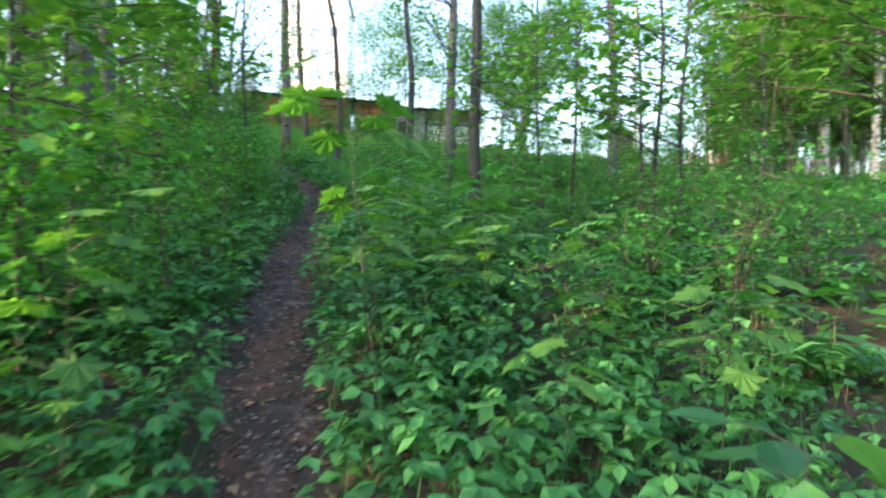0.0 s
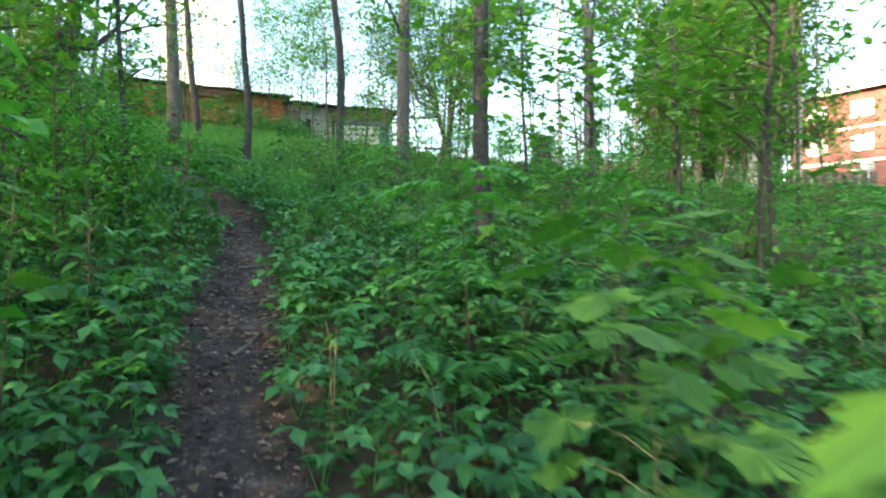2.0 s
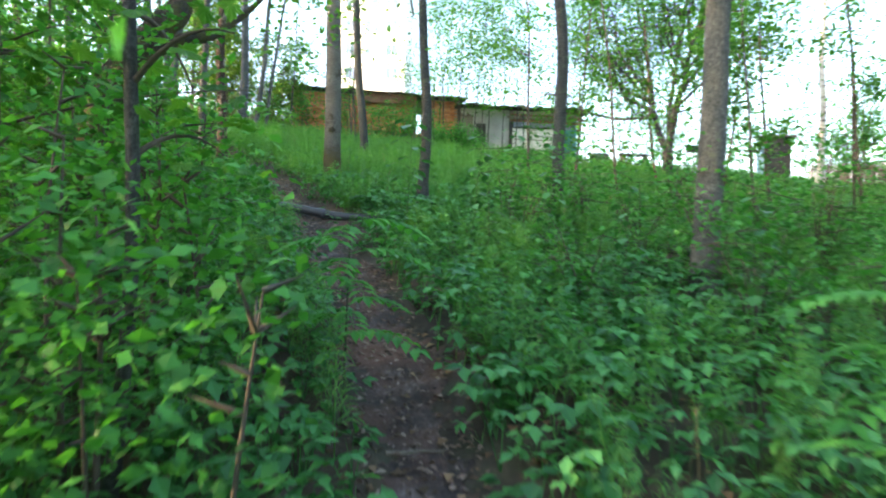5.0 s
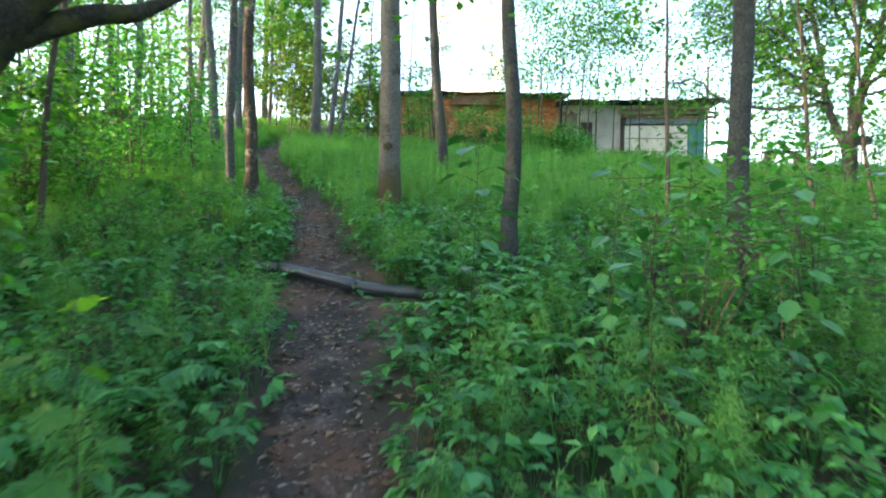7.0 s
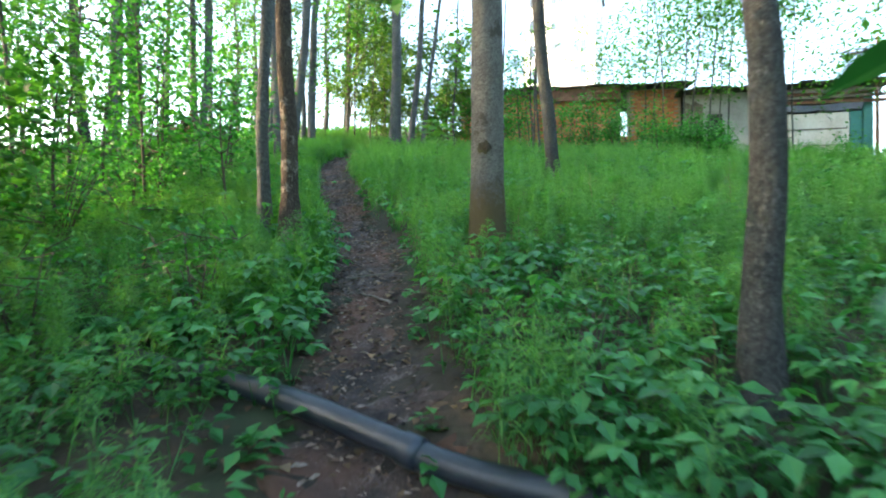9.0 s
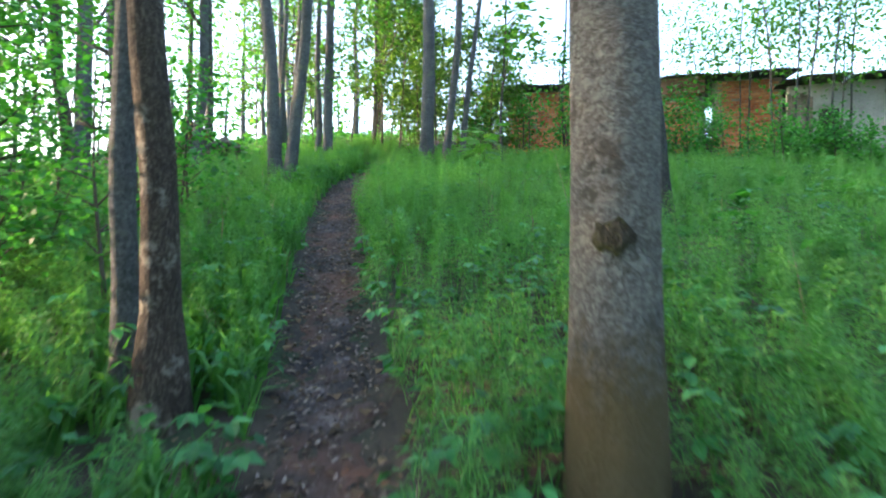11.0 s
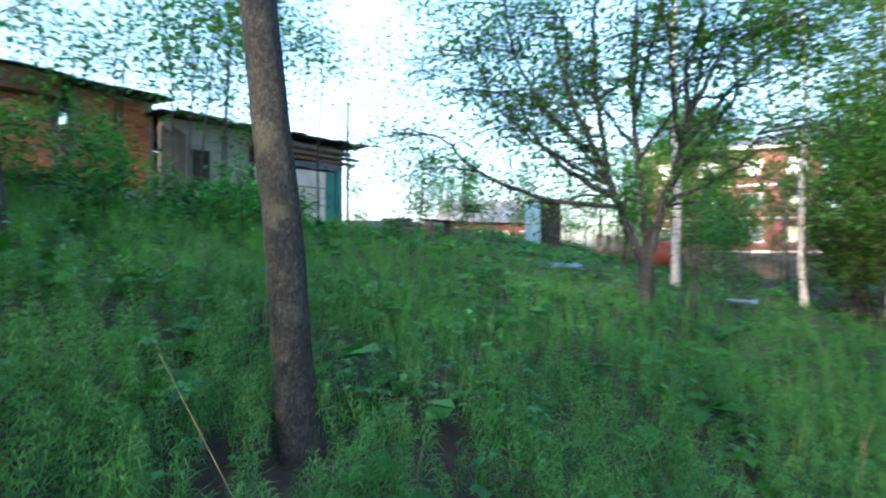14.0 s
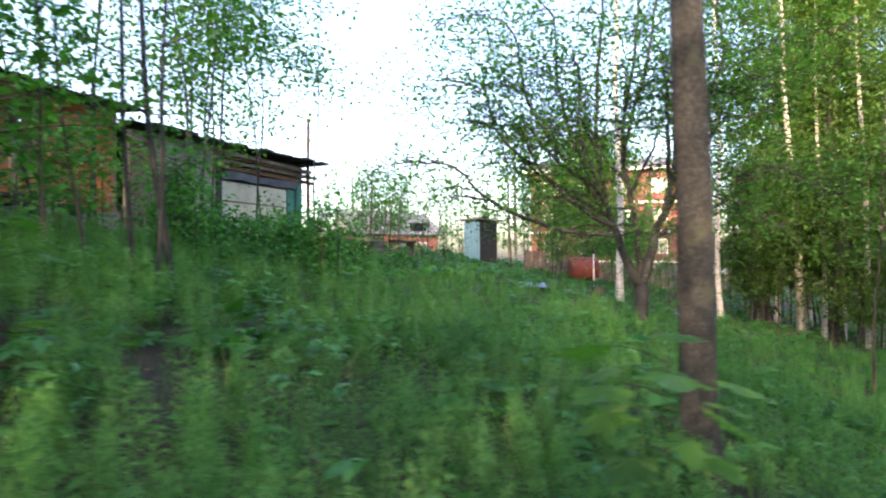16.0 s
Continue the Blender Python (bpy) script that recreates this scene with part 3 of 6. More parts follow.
# mossy leaning tree that reaches over the path
mt = root("leaning_tree", -6.1, 12.0, gz(-6.1, 12.0), 0, "dark mossy tree leaning towards the footpath with a forked limb", "tree", "trees of the wood")
rng = np.random.default_rng(77)
z0 = gz(-6.1, 12.0)
L = np.array([(-6.1, 12.0, z0 - 0.2), (-5.95, 12.1, z0 + 0.5), (-5.6, 12.35, 4.75), (-5.33, 12.55, 5.3), (-5.25, 12.75, 5.6), (-5.28, 12.85, 6.2), (-5.4, 13.0, 8.0), (-5.3, 13.3, 10.5)])
L = smooth_line(L, 5) - np.array([-6.1, 12.0, z0])
child("trunk", mesh_from("trunk", *tube(L, np.interp(np.arange(len(L)), [0, 18, len(L)], [0.19, 0.13, 0.04]), 14, 0.05, rng), MOSSBARK, True), mt)
limb_l = smooth_line([(-5.42, 12.5, 5.02), (-5.24, 12.88, 5.3), (-5.15, 13.15, 5.42), (-5.07, 13.4, 5.62), (-4.95, 13.9, 6.1), (-4.7, 14.6, 7.0)], 5) - np.array([-6.1, 12.0, z0])
child("limb", mesh_from("limb", *tube(limb_l, np.linspace(0.08, 0.02, len(limb_l)), 10, 0.05, rng), MOSSBARK, True), mt)
tips = [L[-1] + rng.normal(0, 0.9, 3) for _ in range(30)] + [limb_l[-1] + rng.normal(0, 0.7, 3) for _ in range(16)] + [L[-8] + rng.normal(0, 0.9, 3) for _ in range(16)]
child("crown", mesh_from("crown", *crown_leaves(tips, rng, 2200, 0.3, 0.1), CROWN), mt)

# the spreading old fruit tree in the clearing
ap = root("apple_tree", 3.62, 25.2, gz(3.62, 25.2), 0, "old spreading fruit tree forking low over the grass", "tree")
rng = np.random.default_rng(91)
bits, tips = [], []
child("trunk", mesh_from("trunk", *tube([(0, 0, -0.2), (0, 0, 0.3), (0.02, 0, 0.7), (0, 0, 1.0)], [0.2, 0.165, 0.155, 0.16], 14, 0.05, rng), DARKBARK, True), ap)
ACROSS, DEPTH = np.array([0.62, -0.78]), np.array([0.78, 0.62])
mains = []
for (a_, h_, ez, r0, start) in [(-1.0, 0.1, 4.4, 0.115, None), (0.75, -0.2, 5.0, 0.125, None), (-0.1, 0.6, 6.0, 0.085, None),
                                (-2.7, 0.3, 4.6, 0.07, (0, 7)), (-4.3, -0.2, 3.7, 0.055, (0, 6)), (-1.6, -0.8, 5.6, 0.06, (0, 9)), (1.8, 0.3, 5.4, 0.07, (1, 7)), (1.9, -0.7, 3.4, 0.055, (1, 5)),
                                (0.2, -0.9, 5.8, 0.06, (1, 9)), (-1.0, 0.9, 5.8, 0.05, (2, 8)), (0.9, 1.1, 5.0, 0.05, (2, 7)), (-2.4, 0.8, 5.6, 0.05, (0, 10)),
                                (0.5, 0.2, 7.8, 0.06, (2, 10)), (1.7, -0.3, 7.4, 0.06, (1, 11)), (-0.9, -0.3, 7.4, 0.06, (0, 11)), (2.6, 0.2, 6.4, 0.05, (1, 9)), (-3.6, 0.4, 5.6, 0.05, (0, 8)),
                                (-1.9, 0.3, 7.3, 0.05, (0, 9)), (-2.9, -0.4, 6.6, 0.05, (0, 8)), (-0.2, -0.6, 8.2, 0.05, (2, 9)), (1.2, 0.6, 8.2, 0.05, (1, 10))]:
    ex, ey = a_ * ACROSS + h_ * DEPTH
    s0 = np.array([0.0, 0.0, 0.92]) if start is None else mains[start[0]][start[1]]
    end = np.array([ex, ey, ez])
    bow = np.array([ex, ey, 0]) * 0.18
    main = smooth_line([s0, s0 + (end - s0) * 0.3 + bow * 0.8 + rng.normal(0, 0.06, 3), s0 + (end - s0) * 0.65 + bow + rng.normal(0, 0.08, 3), end, end + (end - s0) * np.array([0.3, 0.3, 0.12])], 5)
    main[2:-1] += rng.normal(0, 0.02, main[2:-1].shape)
    mains.append(main)
    child("limb", mesh_from("limb", *tube(main, np.linspace(r0, 0.018, len(main)), 8, 0.05, rng), DARKBARK, True), ap)
    for k in range(12):
        a = main[rng.integers(5, len(main))]
        az = math.atan2(ey, ex) + rng.normal(0, 1.1)
        ln_ = rng.uniform(1.0, 2.4)
        s = np.linspace(0, 1, 7)[:, None]
        sub = a + s * np.array([math.cos(az), math.sin(az), 0.3]) * ln_ + s ** 2 * np.array([0, 0, -0.5 * ln_ * rng.uniform(0.2, 1.3)]) + rng.normal(0, 0.03, (7, 3))
        bits.append(tube(sub[::2], np.linspace(r0 * 0.3, 0.004, 4), 4))
        for j in range(7):
            c = sub[rng.integers(1, 7)]
            e = c + rng.normal(0, 0.38, 3) + np.array([0, 0, -0.06])
            bits.append(tube([c, e], [0.009, 0.003], 3))
            tips += [e, 0.5 * (c + e), c]
child("branches", mesh_from("branches", *join(bits), DARKBARK, True), ap, "", None, "stuff")
child("crown", mesh_from("crown", *crown_leaves(tips, rng, 36000, 0.32, 0.1), CROWN), ap, "", None, "stuff")

# birches at the far edge of the clearing
for k, (tx, ty, td, ln) in enumerate([(13.6, 22.9, 0.26, (-0.5, 0.2)), (14.5, 22.9, 0.3, (0.1, 0.0)), (15.4, 21.2, 0.28, (0.0, 0.2)), (14.2, 20.6, 0.34, (-0.1, -0.1)), (15.8, 20.2, 0.28, (0.1, 0.0)),
                                      (14.9, 22.0, 0.22, (0.1, 0.1)), (13.2, 21.0, 0.2, (-0.1, 0.1)), (9.7, 27.9, 0.26, (0.05, 0.05)), (17.5, 23.0, 0.28, (0.0, 0.0)),
                                      (12.3, 25.2, 0.2, (0.05, 0.0)), (13.0, 22.2, 0.16, (0.1, 0.1)), (15.2, 23.8, 0.18, (-0.1, 0.0)), (16.2, 22.0, 0.2, (0.1, 0.0)), (13.9, 21.7, 0.15, (-0.05, 0.1))]):
    tree("birch_tree", tx, ty, td, 14, "white-barked birch with hanging fresh green twigs", "tree", ln, 0.05, 0.14 if k != 7 else 0.4, 2.0, 11500 if k < 7 else 1800 if k == 7 else 8000, 0.135 if k != 7 else 0.1,
         BIRCH if k not in (2,) else DARKBARK, CROWN_B, 120 + k, limbs=22, group="birches", rise=0.1, puff=0.42, fine=False)

# thin young trees by the old buildings
def thicket(x, y, count, h, label, seed, spread_r=0.7, leaves=900, leaf=0.085, green=CROWN, name="young_tree_clump", stem=TWIG, puff=0.16, low=4):
    rng = np.random.default_rng(seed)
    t = root(name, x, y, gz(x, y), 0, label, "young trees", "saplings")
    tips, bits = [], []
    for k in range(count):
        ox, oy = rng.normal(0, spread_r, 2)
        hh = h * rng.uniform(0.7, 1.1)
        zb = gz(x + ox, y + oy) - gz(x, y)
        L = stem_line(hh, (rng.normal(0, 0.35), rng.normal(0, 0.35)), 0.05, rng, 6, -0.1)
        L[:, 0] += ox
        L[:, 1] += oy
        L[:, 2] += zb
        child("stem", mesh_from("stem", *tube(L, np.linspace(0.035, 0.008, len(L)) * min(1.0, 0.2 + h / 6) * rng.uniform(0.8, 1.2), 7), stem, True), t)
        for j in range(14):
            a = L[rng.integers(low, len(L))]
            az = rng.uniform(0, 6.28)
            e = a + np.array([math.cos(az), math.sin(az), rng.uniform(0.1, 0.9)]) * rng.uniform(0.3, 0.9) * h / 6
            bits.append(tube([a, e], [0.011, 0.002], 3))
            tips += [e, 0.5 * (a + e), e]
    child("twigs", mesh_from("twigs", *join(bits), TWIG, True), t, "", None, "stuff")
    child("leaves", mesh_from("leaves", *crown_leaves(tips, rng, leaves, puff, leaf, RHOMB, (x, y) if name == "bush" and y < 14 else None), green), t, "", None, "stuff")
    return t


thicket(-2.9, 33.4, 12, 8.0, "cluster of thin young aspens before the grey wall", 200, 1.3, 17000, 0.12, stem=DARKBARK, puff=0.38, low=6)
thicket(-7.2, 26.3, 3, 6.0, "pair of thin pale sapling stems", 201, 0.25, 500, green=CROWN, stem=DARKBARK)
thicket(-8.9, 27.6, 5, 2.6, "bright green bushy saplings before the brick building", 202, 0.8, 1500, 0.1, SHRUB)
thicket(-11.4, 30.6, 6, 3.6, "bright green saplings hiding the end of the brick building", 203, 0.9, 2400, 0.1, CROWN_B)
thicket(-8.4, 31.8, 5, 2.2, "leafy saplings growing along the brick wall", 204, 0.9, 1300, 0.09, SHRUB)
thicket(-5.6, 32.6, 5, 2.4, "leafy saplings growing along the brick wall", 205, 0.8, 1200, 0.09, SHRUB)
thicket(-1.2, 32.9, 5, 0.8, "dense bush in front of the old garage", 206, 0.9, 1100, 0.08, SHRUB, "bush")
thicket(-4.4, 28.2, 6, 1.3, "dark green bush in the tall horsetail", 207, 0.8, 1800, 0.08, SHRUB, "bush")
thicket(-5.6, 29.4, 6, 1.6, "dark green bush in the tall horsetail", 217, 0.9, 2000, 0.09, SHRUB, "bush")
thicket(-6.6, 28.4, 6, 1.5, "dark green bush in the tall horsetail", 218, 0.8, 1800, 0.09, SHRUB, "bush")
thicket(-2.6, 30.4, 5, 0.7, "dark green bush in front of the old garage", 219, 0.8, 1600, 0.08, SHRUB, "bush")
thicket(4.2, 34.6, 3, 4.2, "sparse crooked young tree beside the pole", 208, 0.5, 300, 0.08)
thicket(6.0, 33.8, 4, 2.4, "low bushes behind the garden bench", 209, 0.8, 900, 0.08, SHRUB, "bush")
thicket(8.4, 34.5, 4, 1.5, "rounded bush near the outhouse", 210, 0.6, 1000, 0.08, SHRUB, "bush")
thicket(3.4, 24.0, 2, 2.6, "bare thin sapling in the clearing", 211, 0.2, 90, 0.08)
thicket(9.0, 26.4, 2, 2.2, "bare thin sapling in the clearing", 212, 0.3, 120, 0.08)
thicket(-3.4, 28.5, 6, 1.0, "dark leafy bush on the grassy slope", 240, 0.7, 2000, 0.09, SHRUB, "bush")
thicket(-3.2, 29.4, 6, 0.8, "dark leafy bush on the grassy slope", 241, 0.9, 2000, 0.09, SHRUB, "bush")
thicket(7.4, 38.5, 5, 3.2, "leafy garden bush beyond the bench", 242, 1.1, 1800, 0.12, CROWN, "bush", puff=0.3)
thicket(12.0, 39.5, 6, 3.4, "leafy garden bush beyond the bench", 243, 1.4, 2200, 0.12, SHRUB, "bush", puff=0.3)
thicket(15.5, 37.5, 6, 3.6, "leafy garden bush behind the outhouse", 244, 1.4, 2200, 0.12, CROWN, "bush", puff=0.3)
tree("garden_tree", 23.5, 34.5, 0.2, 9, "leafy garden tree before the red house", "tree", (0.1, 0.0), 0.05, 0.1, 2.8, 8500, 0.17, DARKBARK, CROWN, 301, limbs=16, group="garden trees", rise=0.3, puff=0.4, fine=False)
tree("garden_tree", 25.6, 33.6, 0.2, 9, "leafy garden tree before the red house", "tree", (-0.1, 0.0), 0.05, 0.1, 2.8, 8500, 0.17, DARKBARK, CROWN, 302, limbs=16, group="garden trees", rise=0.3, puff=0.4, fine=False)
tree("garden_tree", 24.0, 37.2, 0.2, 9, "leafy garden tree before the red house", "tree", (-0.1, 0.0), 0.05, 0.1, 2.8, 8500, 0.17, DARKBARK, CROWN, 303, limbs=16, group="garden trees", rise=0.3, puff=0.4, fine=False)
tree("garden_tree", 27.2, 36.4, 0.2, 9, "leafy garden tree before the red house", "tree", (-0.1, 0.0), 0.05, 0.1, 2.8, 8500, 0.17, DARKBARK, CROWN, 304, limbs=16, group="garden trees", rise=0.3, puff=0.4, fine=False)
for sx, sy, sh in ((-2.4, 2.2, 1.5), (-2.2, 1.1, 1.2), (-2.9, 3.4, 1.7), (-2.5, 4.4, 1.4)):
    thicket(sx, sy, 6, sh, "dense dark bush crowding the lower footpath", 310 + int(10 * sy), 0.35, 1500, 0.085, SHRUB, "bush", puff=0.2)
for sx, sy, sh in ((-3.4, 8.7, 1.3), (-3.7, 9.6, 1.6), (-4.2, 10.8, 1.8), (-4.7, 10.0, 2.2), (-3.3, 7.2, 1.5)):
    thicket(sx, sy, 7, sh, "leafy green bush crowding the footpath", 340 + int(10 * sy), 0.33, 2300, 0.062, SHRUB, "bush", puff=0.2)
thicket(19.0, 33.0, 5, 5.0, "slim leafy garden tree before the red house", 245, 1.3, 3400, 0.13, CROWN, puff=0.4)
thicket(21.5, 31.5, 5, 5.5, "slim leafy garden tree before the red house", 246, 1.4, 3600, 0.13, CROWN, puff=0.4)
thicket(16.6, 30.0, 4, 3.2, "slim leafy garden tree before the red house", 247, 1.0, 1800, 0.11, SHRUB, puff=0.3)
thicket(12.8, 21.2, 3, 1.7, "bushy sapling at the foot of the birches", 213, 0.6, 800, 0.08, SHRUB, "bush")
thicket(11.5, 27.2, 4, 2.2, "bushy sapling by the garden fence", 214, 0.7, 900, 0.08, SHRUB, "bush")
# the sunlit look of these two is put into the yellower CROWN_B leaf colour
thicket(-14.9, 31.8, 6, 4.0, "sunlit yellow-green young trees behind the alders", 215, 1.4, 3600, 0.15, CROWN_B)
thicket(-12.4, 31.0, 6, 4.6, "sunlit yellow-green young trees behind the alders", 216, 1.3, 3800, 0.15, CROWN_B)

# leafy young trees in the middle distance
YOUNG = "leafy young tree filling the middle of the wood"
# CROWN_B entries: evening light is put into their yellower leaf colour
for k, (x, y, n_, h_, lv_, g_) in enumerate([(1.6, 17.4, 4, 6.0, 3200, CROWN), (3.4, 18.6, 4, 6.5, 3200, CROWN), (5.6, 16.6, 4, 6.0, 3000, CROWN), (8.6, 17.4, 4, 6.0, 2800, CROWN), (-0.6, 18.4, 3, 5.0, 2200, CROWN),
                                             (-7.6, 7.4, 4, 6.0, 3000, SHRUB), (-8.2, 13.2, 4, 6.0, 3000, CROWN), (-9.6, 14.4, 4, 5.5, 2600, CROWN), (-11.2, 18.4, 3, 6.0, 2400, CROWN), (-5.2, 4.4, 4, 5.0, 2600, SHRUB),
                                             (-13.4, 29.4, 5, 7.0, 4200, CROWN_B), (-11.6, 28.4, 3, 4.5, 1800, CROWN_B), (-16.2, 32.8, 6, 8.0, 4200, CROWN_B), (-9.6, 28.8, 4, 3.4, 1800, CROWN_B), (-19.5, 31.0, 4, 7.0, 3000, CROWN_B),
                                             (10.5, 19.2, 4, 5.0, 3000, CROWN_B), (12.6, 24.6, 3, 5.0, 2600, CROWN_B), (12.4, 18.6, 5, 8.5, 3600, CROWN_B), (14.6, 21.6, 5, 9.0, 3800, CROWN_B), (16.6, 21.4, 5, 9.0, 3600, CROWN_B), (18.6, 24.4, 5, 9.0, 3400, CROWN_B), (13.2, 23.6, 4, 6.0, 2600, CROWN_B), (6.4, 11.8, 4, 5.0, 2800, CROWN), (17.0, 25.0, 5, 8.0, 4200, CROWN_B), (19.5, 28.0, 5, 7.0, 3000, CROWN_B)]):
    thicket(x, y, n_, h_, YOUNG if g_ is not CROWN_B else "leafy yellow-green young birches in the evening light", 230 + k, 0.8 if g_ is not CROWN_B else 1.1, int(lv_ * 1.3) if g_ is CROWN_B else lv_, 0.1 if g_ is not CROWN_B else 0.14 if h_ < 8.4 else 0.17, g_)

# undergrowth shrubs on both sides of the lower path
def shrub(seed, h, r, leaves, leaf, green, label, name="shrub"):
    rng = np.random.default_rng(seed)
    t = root(name, 0, 0, 0, 0, label, "shrub", "undergrowth shrubs")
    bits, tips = [], []
    for k in range(7):
        az, rr = rng.uniform(0, 6.28), r * rng.uniform(0.3, 1)
        e = np.array([math.cos(az) * rr, math.sin(az) * rr, h * rng.uniform(0.6, 1.05)])
        s = np.linspace(0, 1, 6)[:, None]
        p = s * e * np.array([0.6, 0.6, 1]) + s ** 2 * e * np.array([0.4, 0.4, 0]) + rng.normal(0, 0.015, (6, 3)) - np.array([0, 0, 0.05])
        bits.append(tube(p[::2], [0.012, 0.008, 0.004], 3))
        for j in range(7):
            a = p[rng.integers(1, 6)]
            b = a + rng.normal(0, 0.2, 3) * np.array([1, 1, 0.45]) * r * 1.6
            bits.append(tube([a, b], [0.005, 0.002], 3))
            tips += [b, 0.5 * (a + b), b]
        tips.append(p[-1])
    child("stems", mesh_from("stems", *join(bits), TWIG, True), t, "", None, "stuff")
    child("leaves", mesh_from("leaves", *crown_leaves(tips, rng, leaves, 0.1, leaf, RHOMB if h > 1.2 else SIMPLE), green), t, "", None, "stuff")
    return t


kinds = [shrub(300, 1.1, 0.6, 520, 0.065, SHRUB, "low leafy shrub in the undergrowth"), shrub(301, 1.5, 0.75, 620, 0.07, SHRUB, "leafy bird cherry shrub in the undergrowth"),
         shrub(302, 0.8, 0.55, 480, 0.055, SHRUB, "low dark green shrub in the undergrowth"), shrub(303, 1.9, 0.8, 640, 0.075, CROWN, "tall leafy shrub in the undergrowth")]
rng = np.random.default_rng(31)
spots = []
while len(spots) < 104:
    x, y = rng.uniform(-11, 12), rng.uniform(1.5, 22)
    d = float(from_trail(np.array([x]), np.array([y]))[0])
    lim = 1.0 if d < 0 else 1.7
    if abs(d) < lim or abs(d) > 10 or (y > 15.5 and d > -1.8) or (y > 18.5):
        continue
    if y < 9 and 0 < d < 3.2 and x > -1.5:
        if rng.uniform() < 0.6:
            continue
    if any((x - a) ** 2 + (y - b) ** 2 < 0.75 ** 2 for a, b in spots):
        continue
    spots.append((x, y))
while len(spots) < 128:
    x, y = rng.uniform(-1.8, 5.5), rng.uniform(10.5, 17.0)
    if any((x - a) ** 2 + (y - b) ** 2 < 0.55 ** 2 for a, b in spots) or float(from_trail(np.array([x]), np.array([y]))[0]) < 1.5:
        continue
    spots.append((x, y))
first = [False] * 4
for k, (x, y) in enumerate(spots):
    d = float(from_trail(np.array([x]), np.array([y]))[0])
    near = abs(d) < 2.6
    c = int(rng.choice([0, 2, 0] if near and d > 0 else [0, 1, 2, 3] if d < 0 else [0, 1, 2]))
    m = pose(x, y, gz(x, y), 0, 0, rng.uniform(0, 360))
    if not first[c]:
        kinds[c].matrix_basis = m
        first[c] = True
    else:
        copy_thing(kinds[c], m)


# single young maples, leaf by leaf, right beside the path
def leaf_mesh(shape, mat, name):
    return mesh_from(name, shape[0], shape[1], mat)


MAPLE_ME, OVAL_ME = leaf_mesh(MAPLE_LEAF, MAPLE, "leaf"), leaf_mesh(OVAL_LEAF, PALE, "leaf")


def sapling(x, y, h, seed, leaves=12, size=0.17, kind="maple", low=0.35, over=False, lean=None):
    rng = np.random.default_rng(seed)
    me = MAPLE_ME if kind == "maple" else OVAL_ME
    label = "young maple seedling with broad lobed leaves beside the path" if kind == "maple" else "young bird cherry with pale oval leaves beside the path"
    t = root(kind + "_sapling" if kind == "maple" else "cherry_sapling", x, y, gz(x, y), 0, label, "sapling", "seedlings along the path")
    L = stem_line(h, lean or (rng.normal(0, 0.2), rng.normal(0, 0.2)), 0.02, rng, 5, -0.05)
    child("stem", mesh_from("stem", *tube(L, np.linspace(0.004, 0.0014, len(L)), 6), GREENSTEM, True), t)
    for k in range(leaves):
        f = low + (1 - low) * (k + 0.5) / leaves
        a = np.array([np.interp(f * h, L[:, 2], L[:, q]) for q in range(3)])
        az = k * 2.4 + rng.normal(0, 0.35)
        plen = size * rng.uniform(0.4, 1.0)
        b = a + np.array([math.cos(az), math.sin(az), 0.35]) * plen
        s = size * rng.uniform(0.7, 1.15)
        gap = float(from_trail(np.array([b[0] + x]), np.array([b[1] + y]))[0])
        if (over and kind == "cherry" and gap > -0.28) or not over and abs(float(from_trail(np.array([b[0] + x]), np.array([b[1] + y]))[0])) < 0.36:
            continue
        twig = child("leaf_stalk", mesh_from("leaf_stalk", *tube([a, 0.5 * (a + b) + (0, 0, 0.01), b], [0.0025, 0.002, 0.0015], 4), GREENSTEM, True), t)
        m = Matrix.Translation(b) @ Matrix.Rotation(az - math.pi / 2, 4, "Z") @ Matrix.Rotation(rng.normal(-0.3, 0.22), 4, "X") @ Matrix.Rotation(rng.normal(0, 0.2), 4, "Y") @ Matrix.Scale(s, 4)
        child("leaf", me, twig, "", m)
    return t


